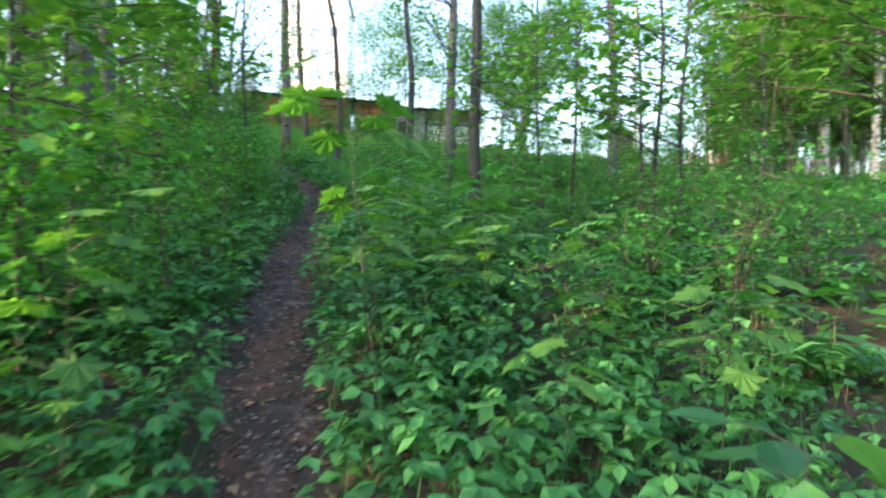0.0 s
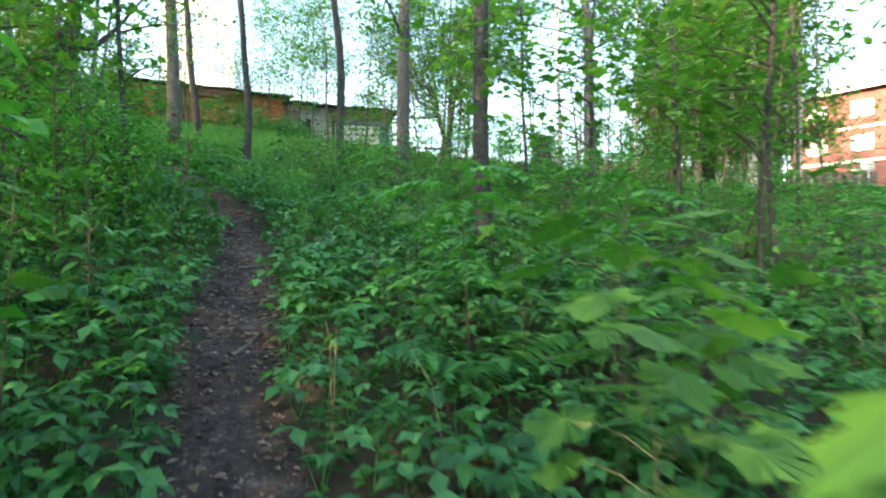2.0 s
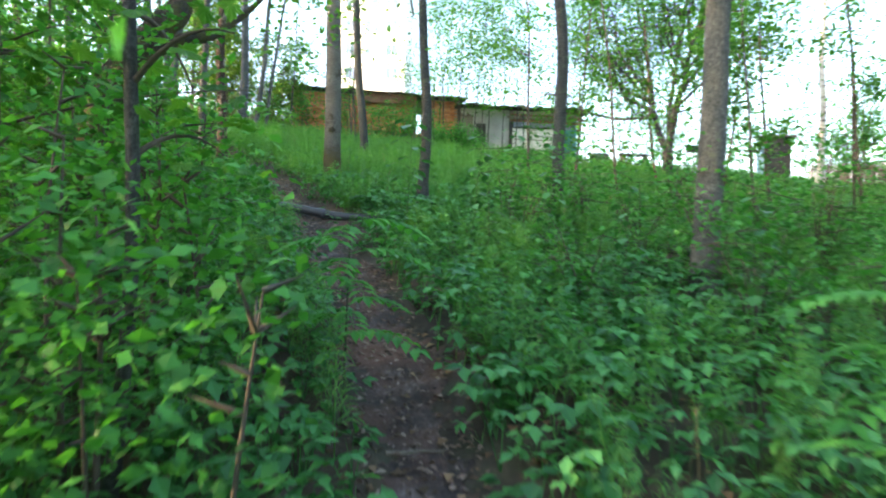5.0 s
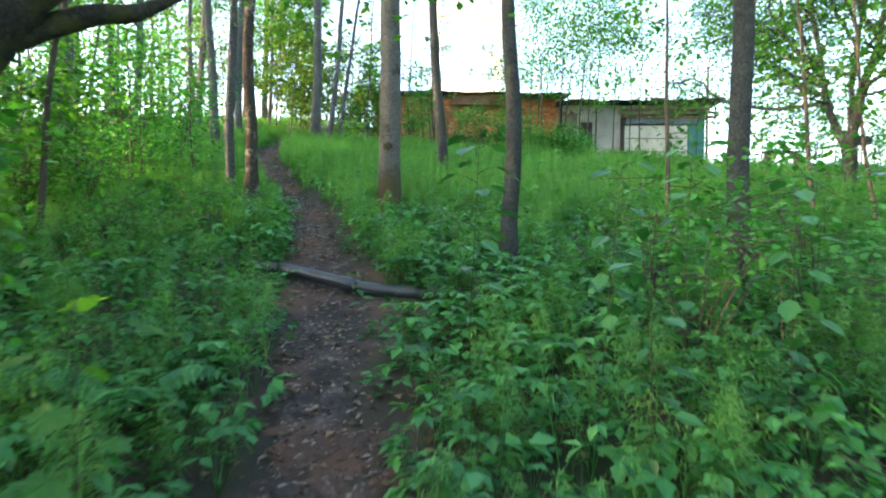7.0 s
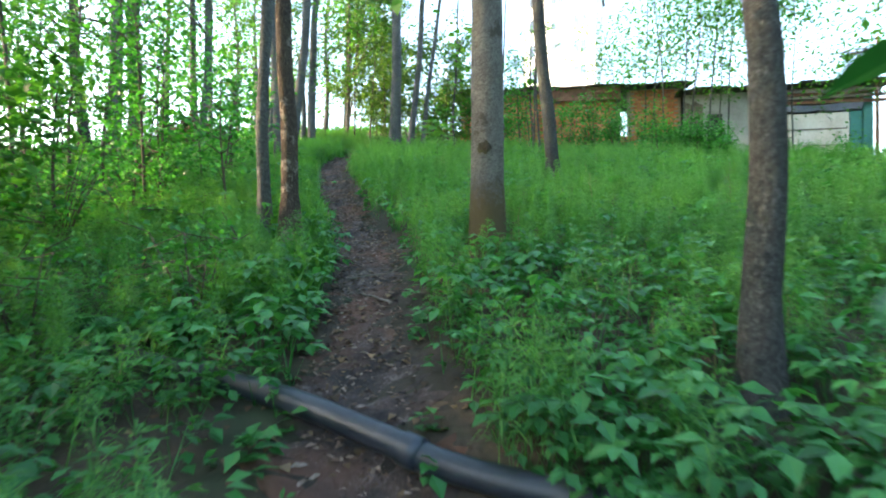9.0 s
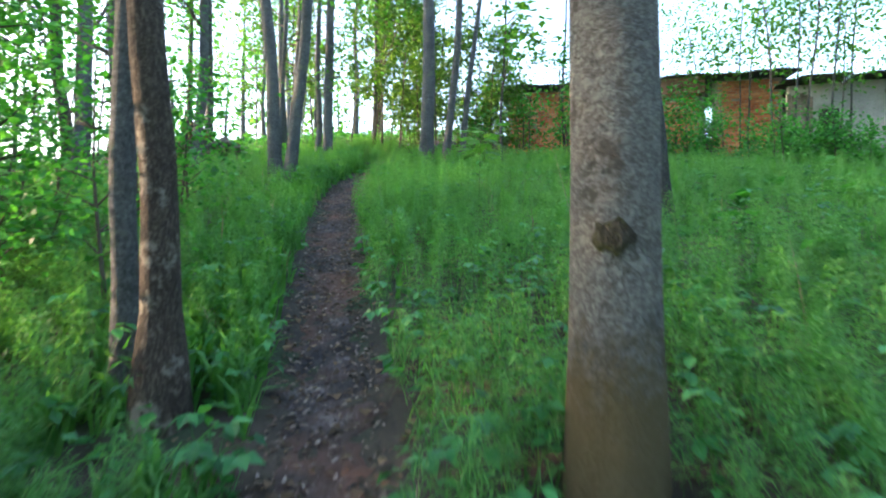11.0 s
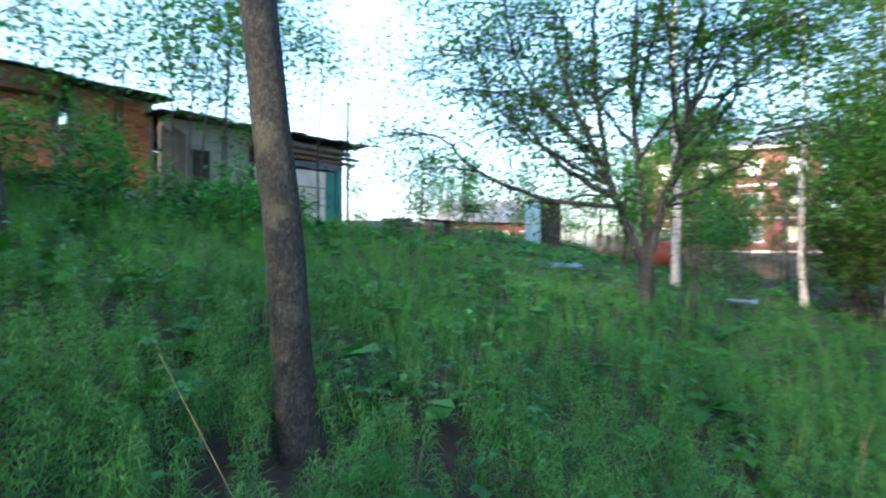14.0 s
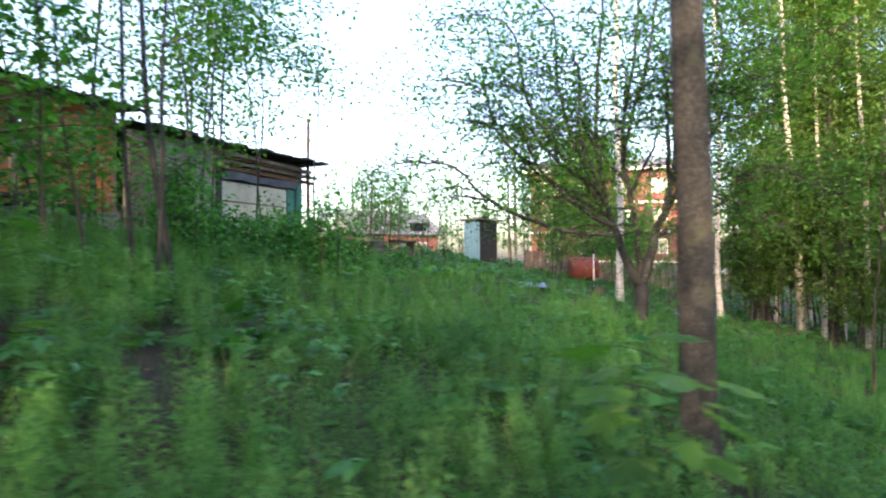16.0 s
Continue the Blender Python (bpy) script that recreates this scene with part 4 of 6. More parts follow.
for k, (x, y, h, n, size, kd) in enumerate([(-0.42, 3.1, 1.2, 18, 0.2, "maple"), (0.25, 3.05, 1.05, 14, 0.19, "maple"), (0.78, 1.2, 0.85, 18, 0.2, "cherry"), (-0.36, 3.95, 1.2, 15, 0.21, "maple"),
                                       (-0.55, 6.15, 0.95, 10, 0.19, "maple"), (-2.85, 13.35, 1.5, 18, 0.16, "cherry"), (-2.1, 12.95, 1.3, 22, 0.11, "cherry"), (-1.7, 13.1, 1.4, 22, 0.11, "cherry"), (-1.9, 12.4, 1.15, 20, 0.1, "cherry"), (-1.3, 12.8, 1.3, 20, 0.11, "cherry"), (0.2, 4.35, 0.95, 12, 0.18, "maple"), (-0.45, 3.65, 0.85, 12, 0.18, "maple"), (-3.6, 11.4, 1.0, 10, 0.15, "maple"),
                                       (-1.4, 2.0, 1.3, 17, 0.2, "maple"), (-1.2, 1.4, 0.8, 13, 0.17, "maple"), (-2.35, 5.9, 0.85, 18, 0.11, "cherry"), 
                                       (-0.1, 5.4, 1.0, 12, 0.15, "maple"), (0.9, 3.6, 1.0, 12, 0.17, "maple"), (0.5, 2.2, 0.7, 9, 0.17, "maple"), (1.6, 2.8, 0.8, 10, 0.17, "maple"),
                                       (-1.9, 3.4, 1.1, 12, 0.14, "maple"), (-2.1, 4.6, 1.25, 12, 0.14, "maple"), (-0.9, 11.4, 1.1, 20, 0.11, "cherry"),
                                       (-0.3, 10.6, 1.1, 18, 0.11, "cherry"), (-4.6, 10.2, 1.3, 12, 0.16, "maple"), (-8.6, 24.2, 1.0, 10, 0.17, "maple"), (-9.2, 26.5, 1.4, 14, 0.2, "maple"),
                                       (-0.3, 7.6, 1.1, 12, 0.15, "maple"), (0.7, 5.1, 0.9, 10, 0.16, "maple"), (1.9, 5.4, 1.3, 12, 0.17, "maple"), (-6.9, 15.9, 0.8, 9, 0.14, "maple")]):
    sapling(x, y, h, 400 + k, n, size, kd, 0.62 if y < 4.2 and x > -0.6 and kd == "maple" else 0.35)

sapling(-7.42, 21.55, 1.12, 449, 15, 0.2, "maple", 0.7, False, (0.0, 0.0))
sapling(-2.3, 7.7, 0.7, 448, 20, 0.13, "cherry", 0.55, True, (1.2, 0.0))
sapling(-0.25, 2.5, 1.72, 447, 8, 0.24, "maple", 0.84, True, (-0.6, 0.0))
rng = np.random.default_rng(33)
for k in range(10):
    y = 1.6 + 0.62 * k + rng.uniform(-0.2, 0.2)
    c = float(np.interp(y, TRAIL_LINE[:, 1], TRAIL_LINE[:, 0]))
    sapling(c + rng.uniform(1.3, 3.0), y, rng.uniform(0.55, 1.05), 450 + k, 11, rng.uniform(0.14, 0.19), "maple", 0.5)


# rowan saplings with feathered leaves
def rowan(x, y, h, seed):
    rng = np.random.default_rng(seed)
    t = root("rowan_sapling", x, y, gz(x, y), 0, "young rowan with feathered leaves beside the path", "sapling", "seedlings along the path")
    L = stem_line(h, (rng.normal(0, 0.2), rng.normal(0, 0.2)), 0.02, rng, 5, -0.05)
    child("stem", mesh_from("stem", *tube(L, np.linspace(0.008, 0.003, len(L)), 6), GREENSTEM, True), t)
    for k in range(12):
        f = 0.4 + 0.6 * (k + 0.5) / 12
        a = np.array([np.interp(f * h, L[:, 2], L[:, q]) for q in range(3)])
        az, ln_ = k * 2.4 + rng.normal(0, 0.3), rng.uniform(0.26, 0.4)
        s = np.linspace(0, 1, 9)
        p = a + np.stack([np.cos(az) * s * ln_, np.sin(az) * s * ln_, ln_ * (0.5 * s - 0.6 * s ** 2)], 1)
        bits = [tube(p[::2], np.linspace(0.003, 0.001, 5), 3)]
        for i in range(2, 9):
            for sg in (-1, 1):
                bits.append(stamp(SIMPLE[0] * np.array([0.75, 1, 1]), SIMPLE[1], p[i:i + 1], np.array([az - math.pi / 2 + sg * 1.1]), np.array([[0.3 * ln_]]), np.array([-0.25]), np.array([0.0])))
        bits.append(stamp(SIMPLE[0] * np.array([0.75, 1, 1]), SIMPLE[1], p[8:9], np.array([az - math.pi / 2]), np.array([[0.3 * ln_]]), np.array([-0.35]), np.array([0.0])))
        child("leaf", mesh_from("leaf", *join(bits), SHRUB), t)


for k, (x, y, h) in enumerate([(-0.35, 5.55, 1.2), (0.25, 5.15, 1.15), (0.05, 6.5, 1.1), (0.75, 6.3, 1.3), (-0.6, 8.9, 1.2), (1.3, 3.9, 1.0), (-3.2, 6.3, 1.3), (-2.6, 9.8, 1.0)]):
    rowan(x, y, h, 480 + k)

# leafy boughs of the maples that hang over the lower path
def bough(x, y, z, ex, ey, ez, seed, leaves=38, size=0.13):
    rng = np.random.default_rng(seed)
    t = root("maple_tree", x, y, gz(x, y), 0, "slim maple with low boughs of broad bright leaves", "tree", "trees of the wood")
    g = gz(x, y)
    L = stem_line(6.5, (0.1, 0.1), 0.05, rng)
    child("trunk", mesh_from("trunk", *tube(L, np.linspace(0.032, 0.012, len(L)), 9, 0.03, rng), DARKBARK, True), t)
    bits, V = [], []
    for j in range(6):
        a = np.array([np.interp(z - g + 0.28 * j, L[:, 2], L[:, q]) for q in range(3)])
        e = np.array([ex - x, ey - y, ez - g + 0.22 * j]) + rng.normal(0, 0.35, 3) * np.array([1, 1, 0.4])
        s = np.linspace(0, 1, 8)[:, None]
        p = a + s * (e - a) + s * (1 - s) * np.array([0, 0, 0.35])
        bits.append(tube(p, np.linspace(0.014, 0.003, 8), 5))
        for i in range(leaves):
            b = p[rng.integers(2, 8)]
            V.append(b + rng.normal(0, 0.24, 3) * np.array([1, 1, 0.4]))
    V = np.array(V)
    # nothing hangs into the walkway
    V = V[np.abs(from_trail(V[:, 0] + x, V[:, 1] + y)) > 0.75]
    n = len(V)
    child("boughs", mesh_from("boughs", *join(bits), TWIG, True), t, "", None, "stuff")
    child("leaves", mesh_from("leaves", *stamp(*MAPLE_LEAF, V, rng.uniform(0, 6.28, n), (size * rng.uniform(0.7, 1.2, n))[:, None], rng.normal(-0.3, 0.25, n), rng.normal(0, 0.25, n)), BOUGH), t, "", None, "stuff")


BOUGH = leafy("bough_leaves", (0.045, 0.14, 0.027), (0.078, 0.21, 0.04), (0.12, 0.28, 0.05), 0.52, 0.45)
bough(4.6, 5.6, 2.6, 2.4, 4.6, 2.9, 501)
bough(3.2, 8.9, 3.4, 1.5, 7.8, 3.7, 502)
bough(-4.2, 5.4, 2.4, -2.9, 5.2, 2.7, 503)
bough(-4.6, 7.7, 2.9, -3.5, 7.7, 3.2, 504)
bough(-3.4, 3.2, 1.9, -2.4, 3.4, 2.0, 505)
bough(5.6, 9.6, 3.4, 3.6, 8.8, 3.8, 506)
bough(1.9, 10.9, 4.0, 0.9, 9.9, 4.2, 507)
bough(-5.2, 10.0, 3.6, -4.1, 10.1, 4.0, 508)
bough(9.5, 13.0, 3.9, 8.0, 12.0, 4.6, 509)
bough(-9.0, 26.0, 8.4, -8.3, 25.6, 9.0, 510, 22, 0.17)
bough(2.6, 6.9, 2.6, 1.2, 6.4, 2.9, 511)
bough(-3.3, 9.1, 3.4, -3.0, 9.2, 3.5, 512, 18)
bough(-8.1, 27.4, 8.0, -7.4, 27.2, 8.2, 513, 26, 0.13)
bough(2.2, 9.4, 3.2, 0.4, 7.9, 3.15, 514)
bough(3.2, 7.4, 2.8, 1.4, 7.0, 3.05, 515)
bough(3.6, 4.2, 2.5, 2.1, 3.9, 2.75, 516)
bough(5.0, 5.2, 3.5, 2.6, 4.9, 3.9, 517, 50, 0.15)
bough(4.4, 3.2, 3.1, 2.3, 3.4, 3.4, 519, 50, 0.15)
bough(8.6, 9.4, 4.4, 6.4, 9.0, 5.0, 520, 50, 0.15)
bough(-4.0, 2.2, 2.7, -2.4, 2.6, 3.0, 521, 60, 0.16)
bough(-3.6, 4.4, 3.2, -2.2, 4.4, 3.5, 522, 60, 0.16)
bough(-3.0, 0.6, 2.5, -1.7, 1.2, 2.8, 523, 60, 0.16)
bough(-4.4, 6.4, 3.6, -2.8, 6.4, 4.0, 524, 60, 0.16)
for k, (x, y, n_, h_, lv_) in enumerate([(14.0, 31.5, 5, 4.6, 2200), (17.0, 33.5, 5, 5.4, 2200), (20.5, 35.5, 5, 5.4, 2200), (7.0, 38.5, 5, 3.0, 1200), (10.5, 39.5, 5, 3.2, 1200), (14.0, 40.5, 5, 3.6, 1200), (18.5, 41.5, 5, 3.6, 1200), (24.0, 33.5, 5, 4.5, 1500)]):
    thicket(x, y, n_, h_, "bushy green shrubs at the edge of the far gardens", 260 + k, 1.1, lv_, 0.14, CROWN, "bush")
for k, (x, y, n_, h_, lv_) in enumerate([(-15.6, 18.6, 5, 3.0, 2000), (-17.6, 20.4, 5, 4.5, 2400), (-20.0, 22.6, 5, 5.5, 2400), (-12.2, 13.2, 5, 3.0, 2000), (-9.0, 14.6, 5, 2.2, 1600), (-7.2, 12.0, 5, 2.0, 1500)]):
    thicket(x, y, n_, h_, "leafy undergrowth bush on the upper slope", 280 + k, 1.0, lv_, 0.11, SHRUB if k % 2 else CROWN, "bush")

thicket(-9.4, 17.3, 6, 2.6, "leafy dark bush beside the upper path", 361, 0.6, 2600, 0.085, SHRUB, "bush", puff=0.25)
thicket(-10.6, 19.2, 6, 2.4, "leafy dark bush beside the upper path", 362, 0.7, 2600, 0.085, SHRUB, "bush", puff=0.25)

# ---- low growth ----
def herb_template(rng, leaves=4, small=0.2, large=0.33):
    """A goutweed plant: petioles that carry three leaflets each."""
    bits = []
    for k in range(leaves):
        az, h, r = rng.uniform(0, 6.28), rng.uniform(0.6, 1.0), rng.uniform(0.12, 0.5)
        e = np.array([math.cos(az) * r, math.sin(az) * r, h])
        w = np.array([-math.sin(az), math.cos(az), 0]) * 0.012
        bits.append((np.array([w, -w, e]), np.array([(0, 1, 2)])))
        for a in (-1.1, 0.0, 1.1):
            v, f = stamp(*SIMPLE, np.array([e]), np.array([az - math.pi / 2 + a + rng.normal(0, 0.15)]), np.array([[rng.uniform(small, large)]]), np.array([rng.normal(-0.25, 0.2)]), np.array([rng.normal(0, 0.2)]))
            bits.append((v, f))
    return join(bits)


def rosette_template(rng, leaves=5):
    bits = []
    for k in range(leaves):
        az, h = rng.uniform(0, 6.28), rng.uniform(0.3, 1.0)
        bits.append(stamp(*SIMPLE, np.array([[0.05 * math.cos(az), 0.05 * math.sin(az), h]]), np.array([az]), np.array([[rng.uniform(0.5, 0.8)]]), np.array([rng.normal(0.0, 0.3)]), np.array([rng.normal(0, 0.25)])))
    return join(bits)


def tail_template(rng):
    """A wood horsetail: an upright plume of dense whorls of hair-fine branchlets."""
    top = np.array([rng.normal(0, 0.09), rng.normal(0, 0.09), 0.9])
    V = [(-0.007, 0, 0), (0.007, 0, 0), tuple(top)]
    F = [(0, 1, 2)]
    for k in range(9):
        f = 0.3 + 0.085 * k
        c = top * f
        ln_ = 0.29 * (1.12 - f) ** 0.55
        for j in range(9):
            az = j * 0.698 + k * 0.4 + rng.normal(0, 0.15)
            d = np.array([math.cos(az), math.sin(az), 0])
            w = np.array([-math.sin(az), math.cos(az), 0.4]) * 0.0062
            r = ln_ * rng.uniform(0.7, 1.1)
            m_ = c + d * r * 0.6 + np.array([0, 0, r * rng.uniform(0.1, 0.5)])
            e = c + d * r + np.array([0, 0, r * rng.uniform(-0.35, 0.45)])
            n = len(V)
            V += [tuple(c), tuple(m_ - w), tuple(m_ + w), tuple(e)]
            F += [(n, n + 1, n + 2), (n + 1, n + 3, n + 2)]
    return np.array(V), np.array(F)


def tuft_template(rng, blades=7, wide=0.012, droop=0.5):
    bits = []
    for k in range(blades):
        az, h, r = rng.uniform(0, 6.28), rng.uniform(0.55, 1.0), droop * rng.uniform(0.3, 1.0)
        d = np.array([math.cos(az), math.sin(az), 0])
        w = np.array([-math.sin(az), math.cos(az), 0]) * wide
        o = rng.normal(0, 0.05, 3) * np.array([1, 1, 0])
        m_, e = o + d * r * 0.3 + np.array([0, 0, 0.65 * h]), o + d * r + np.array([0, 0, h * rng.uniform(0.7, 1.0)])
        bits.append((np.array([o - w, o + w, m_ - w, m_ + w, e]), np.array([(0, 1, 3), (0, 3, 2), (2, 3, 4)])))
    return join(bits)


def scatter(name, make, variants, count, accept, size, mat, label, category, seed, area, bare=True):
    rng = np.random.default_rng(seed)
    xs = np.empty((0, 2))
    while len(xs) < count:
        n = count * 3
        x, y = rng.uniform(area[0], area[1], n), rng.uniform(area[2], area[3], n)
        keep = rng.uniform(0, 1, n) < accept(x, y) * (off_pipe(x, y) if bare else 1.0)
        xs = np.vstack([xs, np.stack([x[keep], y[keep]], 1)])
    xs = xs[:count]
    z = height(xs[:, 0], xs[:, 1]) + 0.034 * (np.abs(from_trail(xs[:, 0], xs[:, 1])) < 0.28)
    pos = np.column_stack([xs, z - 0.01])
    pieces = []
    which = rng.integers(0, variants, count)
    for v in range(variants):
        p = pos[which == v]
        t = make(rng)
        n = len(p)
        s = rng.uniform(*size, n)[:, None]
        pieces.append(stamp(*t, p, rng.uniform(0, 6.283, n), s, rng.normal(0, 0.08, n), rng.normal(0, 0.08, n)))
    V, F = join(pieces)
    tagged(new(name, mesh_from(name, V, F, mat)), label, category, kind="stuff")


def patch(x, y, s, seed):
    return 0.5 + 0.5 * np.sin(x * s + seed) * np.sin(y * s * 1.1 + 1.7 * seed) + 0.25 * np.sin(2.3 * s * x - 1.1 * s * y + seed)


def clear_of_path(d, left=0.3, right=0.3):
    return ((d < -left) | (d > right)).astype(float)


def off_pipe(x, y):
    """Nothing tall grows where the pipe crosses and round the feet of the trunks by the path."""
    ok = ((x + 4.15) / 0.85) ** 2 + ((y - 14.2) / 0.45) ** 2 > 1
    for cx, cy, rx, ry in ((-4.92, 17.2, 0.3, 0.36), (-5.45, 21.7, 0.2, 0.28), (-6.85, 16.95, 0.35, 0.4), (-2.95, 15.3, 0.3, 0.4)):
        ok &= ((x - cx) / rx) ** 2 + ((y - cy) / ry) ** 2 > 1
    d = from_trail(x, y)
    ok &= ~((d > -0.3) & (d < np.where(y < 15.2, 0.5, 0.36)) & (y > 12.5) & (y < 18.5))
    return ok.astype(float)


def near_zone(d, r):
    return np.exp(-(np.maximum(np.abs(d) - r, 0) / r) ** 1.0)


def herb_ok(x, y):
    d = from_trail(x, y)
    zone = np.clip((19.0 - y + 0.4 * d) / 4.0, 0.05, 1)
    left = np.where((d < 0) & (y > 8), 0.7, 1.0)
    return clear_of_path(d) * near_zone(d, 1.9) * zone * left * np.clip(patch(x, y, 1.3, 2.0) + 0.3, 0.6, 1)


def tail_ok(x, y):
    d = from_trail(x, y)
    zone = np.clip((y - 7.5) / 5.0, 0.0, 1) * np.where((d > 0) & (y < 14.5), 0.5, np.where((d > 0.7) & (y < 17.2), 0.35, np.where((d < 0) & (y < 16), 0.5, 1.0)))
    return clear_of_path(d, 0.36, 0.32) * near_zone(d, 4.0) * zone * np.clip(patch(x, y, 0.9, 5.0) + 0.35, 0.3, 1) * np.clip(patch(x, y, 4.3, 2.0) + 0.3, 0.22, 1)


def meadow_ok(x, y):
    d = from_trail(x, y)
    return clear_of_path(d, 0.5, 0.5) * np.clip((np.abs(d) - 2.5) / 4, 0.03, 1) * np.clip((y - 12) / 6, 0.03, 1) * np.clip(patch(x, y, 0.6, 3.0) + 0.3, 0.3, 1) * np.exp(-np.maximum(np.abs(d) - 9, 0) / 9)


def low_ok(x, y):
    d = from_trail(x, y)
    return clear_of_path(d, 0.26, 0.26) * near_zone(d, 2.6) * np.clip(patch(x, y, 1.7, 1.0) + 0.2, 0.5, 1) * np.where(y > 17, 0.35, 1.0)


CHIPS = leafy("bark_chips", (0.03, 0.022, 0.02), (0.14, 0.082, 0.06), (0.34, 0.25, 0.21), 0.02, 0.85)
AREA = (-16, 16, -2, 36)
scatter("goutweed", herb_template, 7, 8000, herb_ok, (0.18, 0.38), HERB, "dense low goutweed with three-part leaves", "herbs", 601, (-9, 9, -1.5, 21))
scatter("low_herbs", rosette_template, 6, 8000, low_ok, (0.07, 0.16), HERB, "low broad-leaved herbs covering the woodland floor", "herbs", 602, AREA, False)
def cover_template(rng):
    n = 6
    a = rng.uniform(0, 6.28, n)
    return stamp(*RHOMB, np.column_stack([0.2 * np.cos(a), 0.2 * np.sin(a), rng.uniform(0.15, 0.6, n)]), a - math.pi / 2, rng.uniform(0.5, 0.9, n)[:, None], rng.normal(0, 0.3, n), rng.normal(0, 0.3, n))


scatter("ground_cover", cover_template, 6, 7000, lambda x, y: (np.abs(from_trail(x, y)) > 3.0) * 1.0, (0.22, 0.5), SHRUB, "patchy green cover deeper in the wood", "herbs", 610, (-30, 30, -14, 40))
scatter("horsetail", tail_template, 9, 11800, tail_ok, (0.32, 0.62), TAIL, "feathery bright green wood horsetail", "horsetail", 603, (-15, 12, 7, 32))
scatter("wood_herbs", lambda r: herb_template(r, 5, 0.12, 0.2), 6, 900, lambda x, y: clear_of_path(from_trail(x, y), 0.4, 0.36) * np.clip((y - 14.0) / 4, 0, 1) * np.clip(patch(x, y, 0.8, 4.0) - 0.2, 0.06, 1) * np.exp(-np.maximum(np.abs(from_trail(x, y)) - 3, 0) / 6), (0.32, 0.56), HERB,
        "broad-leaved herbs standing among the horsetail", "herbs", 609, (-14, 14, 14, 34))
scatter("meadow_grass", lambda r: tuft_template(r, 8, 0.007, 0.6), 6, 6500, meadow_ok, (0.25, 0.6), BLADE, "tall soft green grass in the clearing", "grass", 604, (-20, 28, 8, 38))
scatter("broad_grass", lambda r: tuft_template(r, 5, 0.035, 0.7), 5, 1500, lambda x, y: clear_of_path(from_trail(x, y), 0.34, 0.34) * np.exp(-(np.abs(from_trail(x, y) + 0.75) / 0.5) ** 2) * (y > 15.5), (0.25, 0.42), BLADE,
        "broad lily-like blades at the path's edge", "grass", 605, (-13, -4, 15, 26))
scatter("dead_leaves", lambda r: (RHOMB[0] * np.array([1.1, 1, 2.5]), RHOMB[1]), 1, 15000, lambda x, y: np.where(np.abs(from_trail(x, y)) < 0.3, 0.55, 0.6) * near_zone(from_trail(x, y), 2.0), (0.03, 0.085), LITTER,
        "scattered dry brown leaves on the soil", "leaf litter", 606, (-10, 8, -1.5, 26), False)
scatter("path_litter", lambda r: (np.array([(-0.2, 0, 0.0), (0.2, 0.1, 0.05), (0.12, 1, 0.1), (-0.05, 0.5, 0.28)]), np.array([(0, 1, 3), (1, 2, 3), (2, 0, 3)])), 1, 15000,
        lambda x, y: (np.abs(from_trail(x, y)) < 0.32).astype(float), (0.012, 0.06), CHIPS, "small twigs and bark chips trodden into the path", "leaf litter", 607, (-13, 1, -1.5, 27), False)
scatter("dry_stalks", lambda r: tuft_template(r, 2, 0.004, 0.5), 4, 500, lambda x, y: clear_of_path(from_trail(x, y)) * near_zone(from_trail(x, y), 3.0), (0.3, 0.8), STRAW,
        "thin dry straw stalks among the green", "grass", 608, (-12, 8, 3, 26))


# ferns
def fern(seed, label):
    rng = np.random.default_rng(seed)
    t = root("fern", 0, 0, 0, 0, label, "fern", "ferns")
    for k in range(7):
        az, ln_, r = k * 0.9 + rng.normal(0, 0.2), rng.uniform(0.45, 0.7), rng.uniform(0.5, 0.9)
        s = np.linspace(0, 1, 15)
        p = np.stack([np.cos(az) * s * r * ln_, np.sin(az) * s * r * ln_, ln_ * (1.1 * s - 0.75 * s ** 2.2)], 1)
        bits = [tube(p, np.linspace(0.004, 0.001, 15), 3)]
        for i in range(3, 15):
            for sg in (-1, 1):
                size = 0.21 * ln_ / 0.6 * math.sin(math.pi * (0.16 + 0.8 * i / 15)) + 0.01
                bits.append(stamp(SIMPLE[0] * np.array([0.55, 1, 1]), SIMPLE[1], p[i:i + 1], np.array([az - math.pi / 2 + sg * 1.25]), np.array([[size]]), np.array([-0.2]), np.array([0.0])))
        child("frond", mesh_from("frond", *join(bits), HERB), t)
    return t


f0 = fern(701, "green lady fern in the undergrowth")
f1 = fern(702, "green lady fern in the undergrowth")
spots = [(-0.35, 5.45), (0.25, 4.7), (0.9, 6.2), (-0.1, 6.7), (1.4, 4.2), (0.5, 7.1), (1.8, 7.4), (-2.9, 4.0), (-2.7, 6.6), (2.4, 3.4), (1.1, 9.3), (-3.5, 8.6), (-4.4, 12.4), (-6.3, 14.9), (-8.7, 17.0), (2.9, 6.0)]
for k, (x, y) in enumerate(spots):
    m = pose(x, y, gz(x, y), 0, 0, 47 * k)
    if k < 2:
        (f0, f1)[k].matrix_basis = m
    else:
        copy_thing((f0, f1)[k % 2], m)

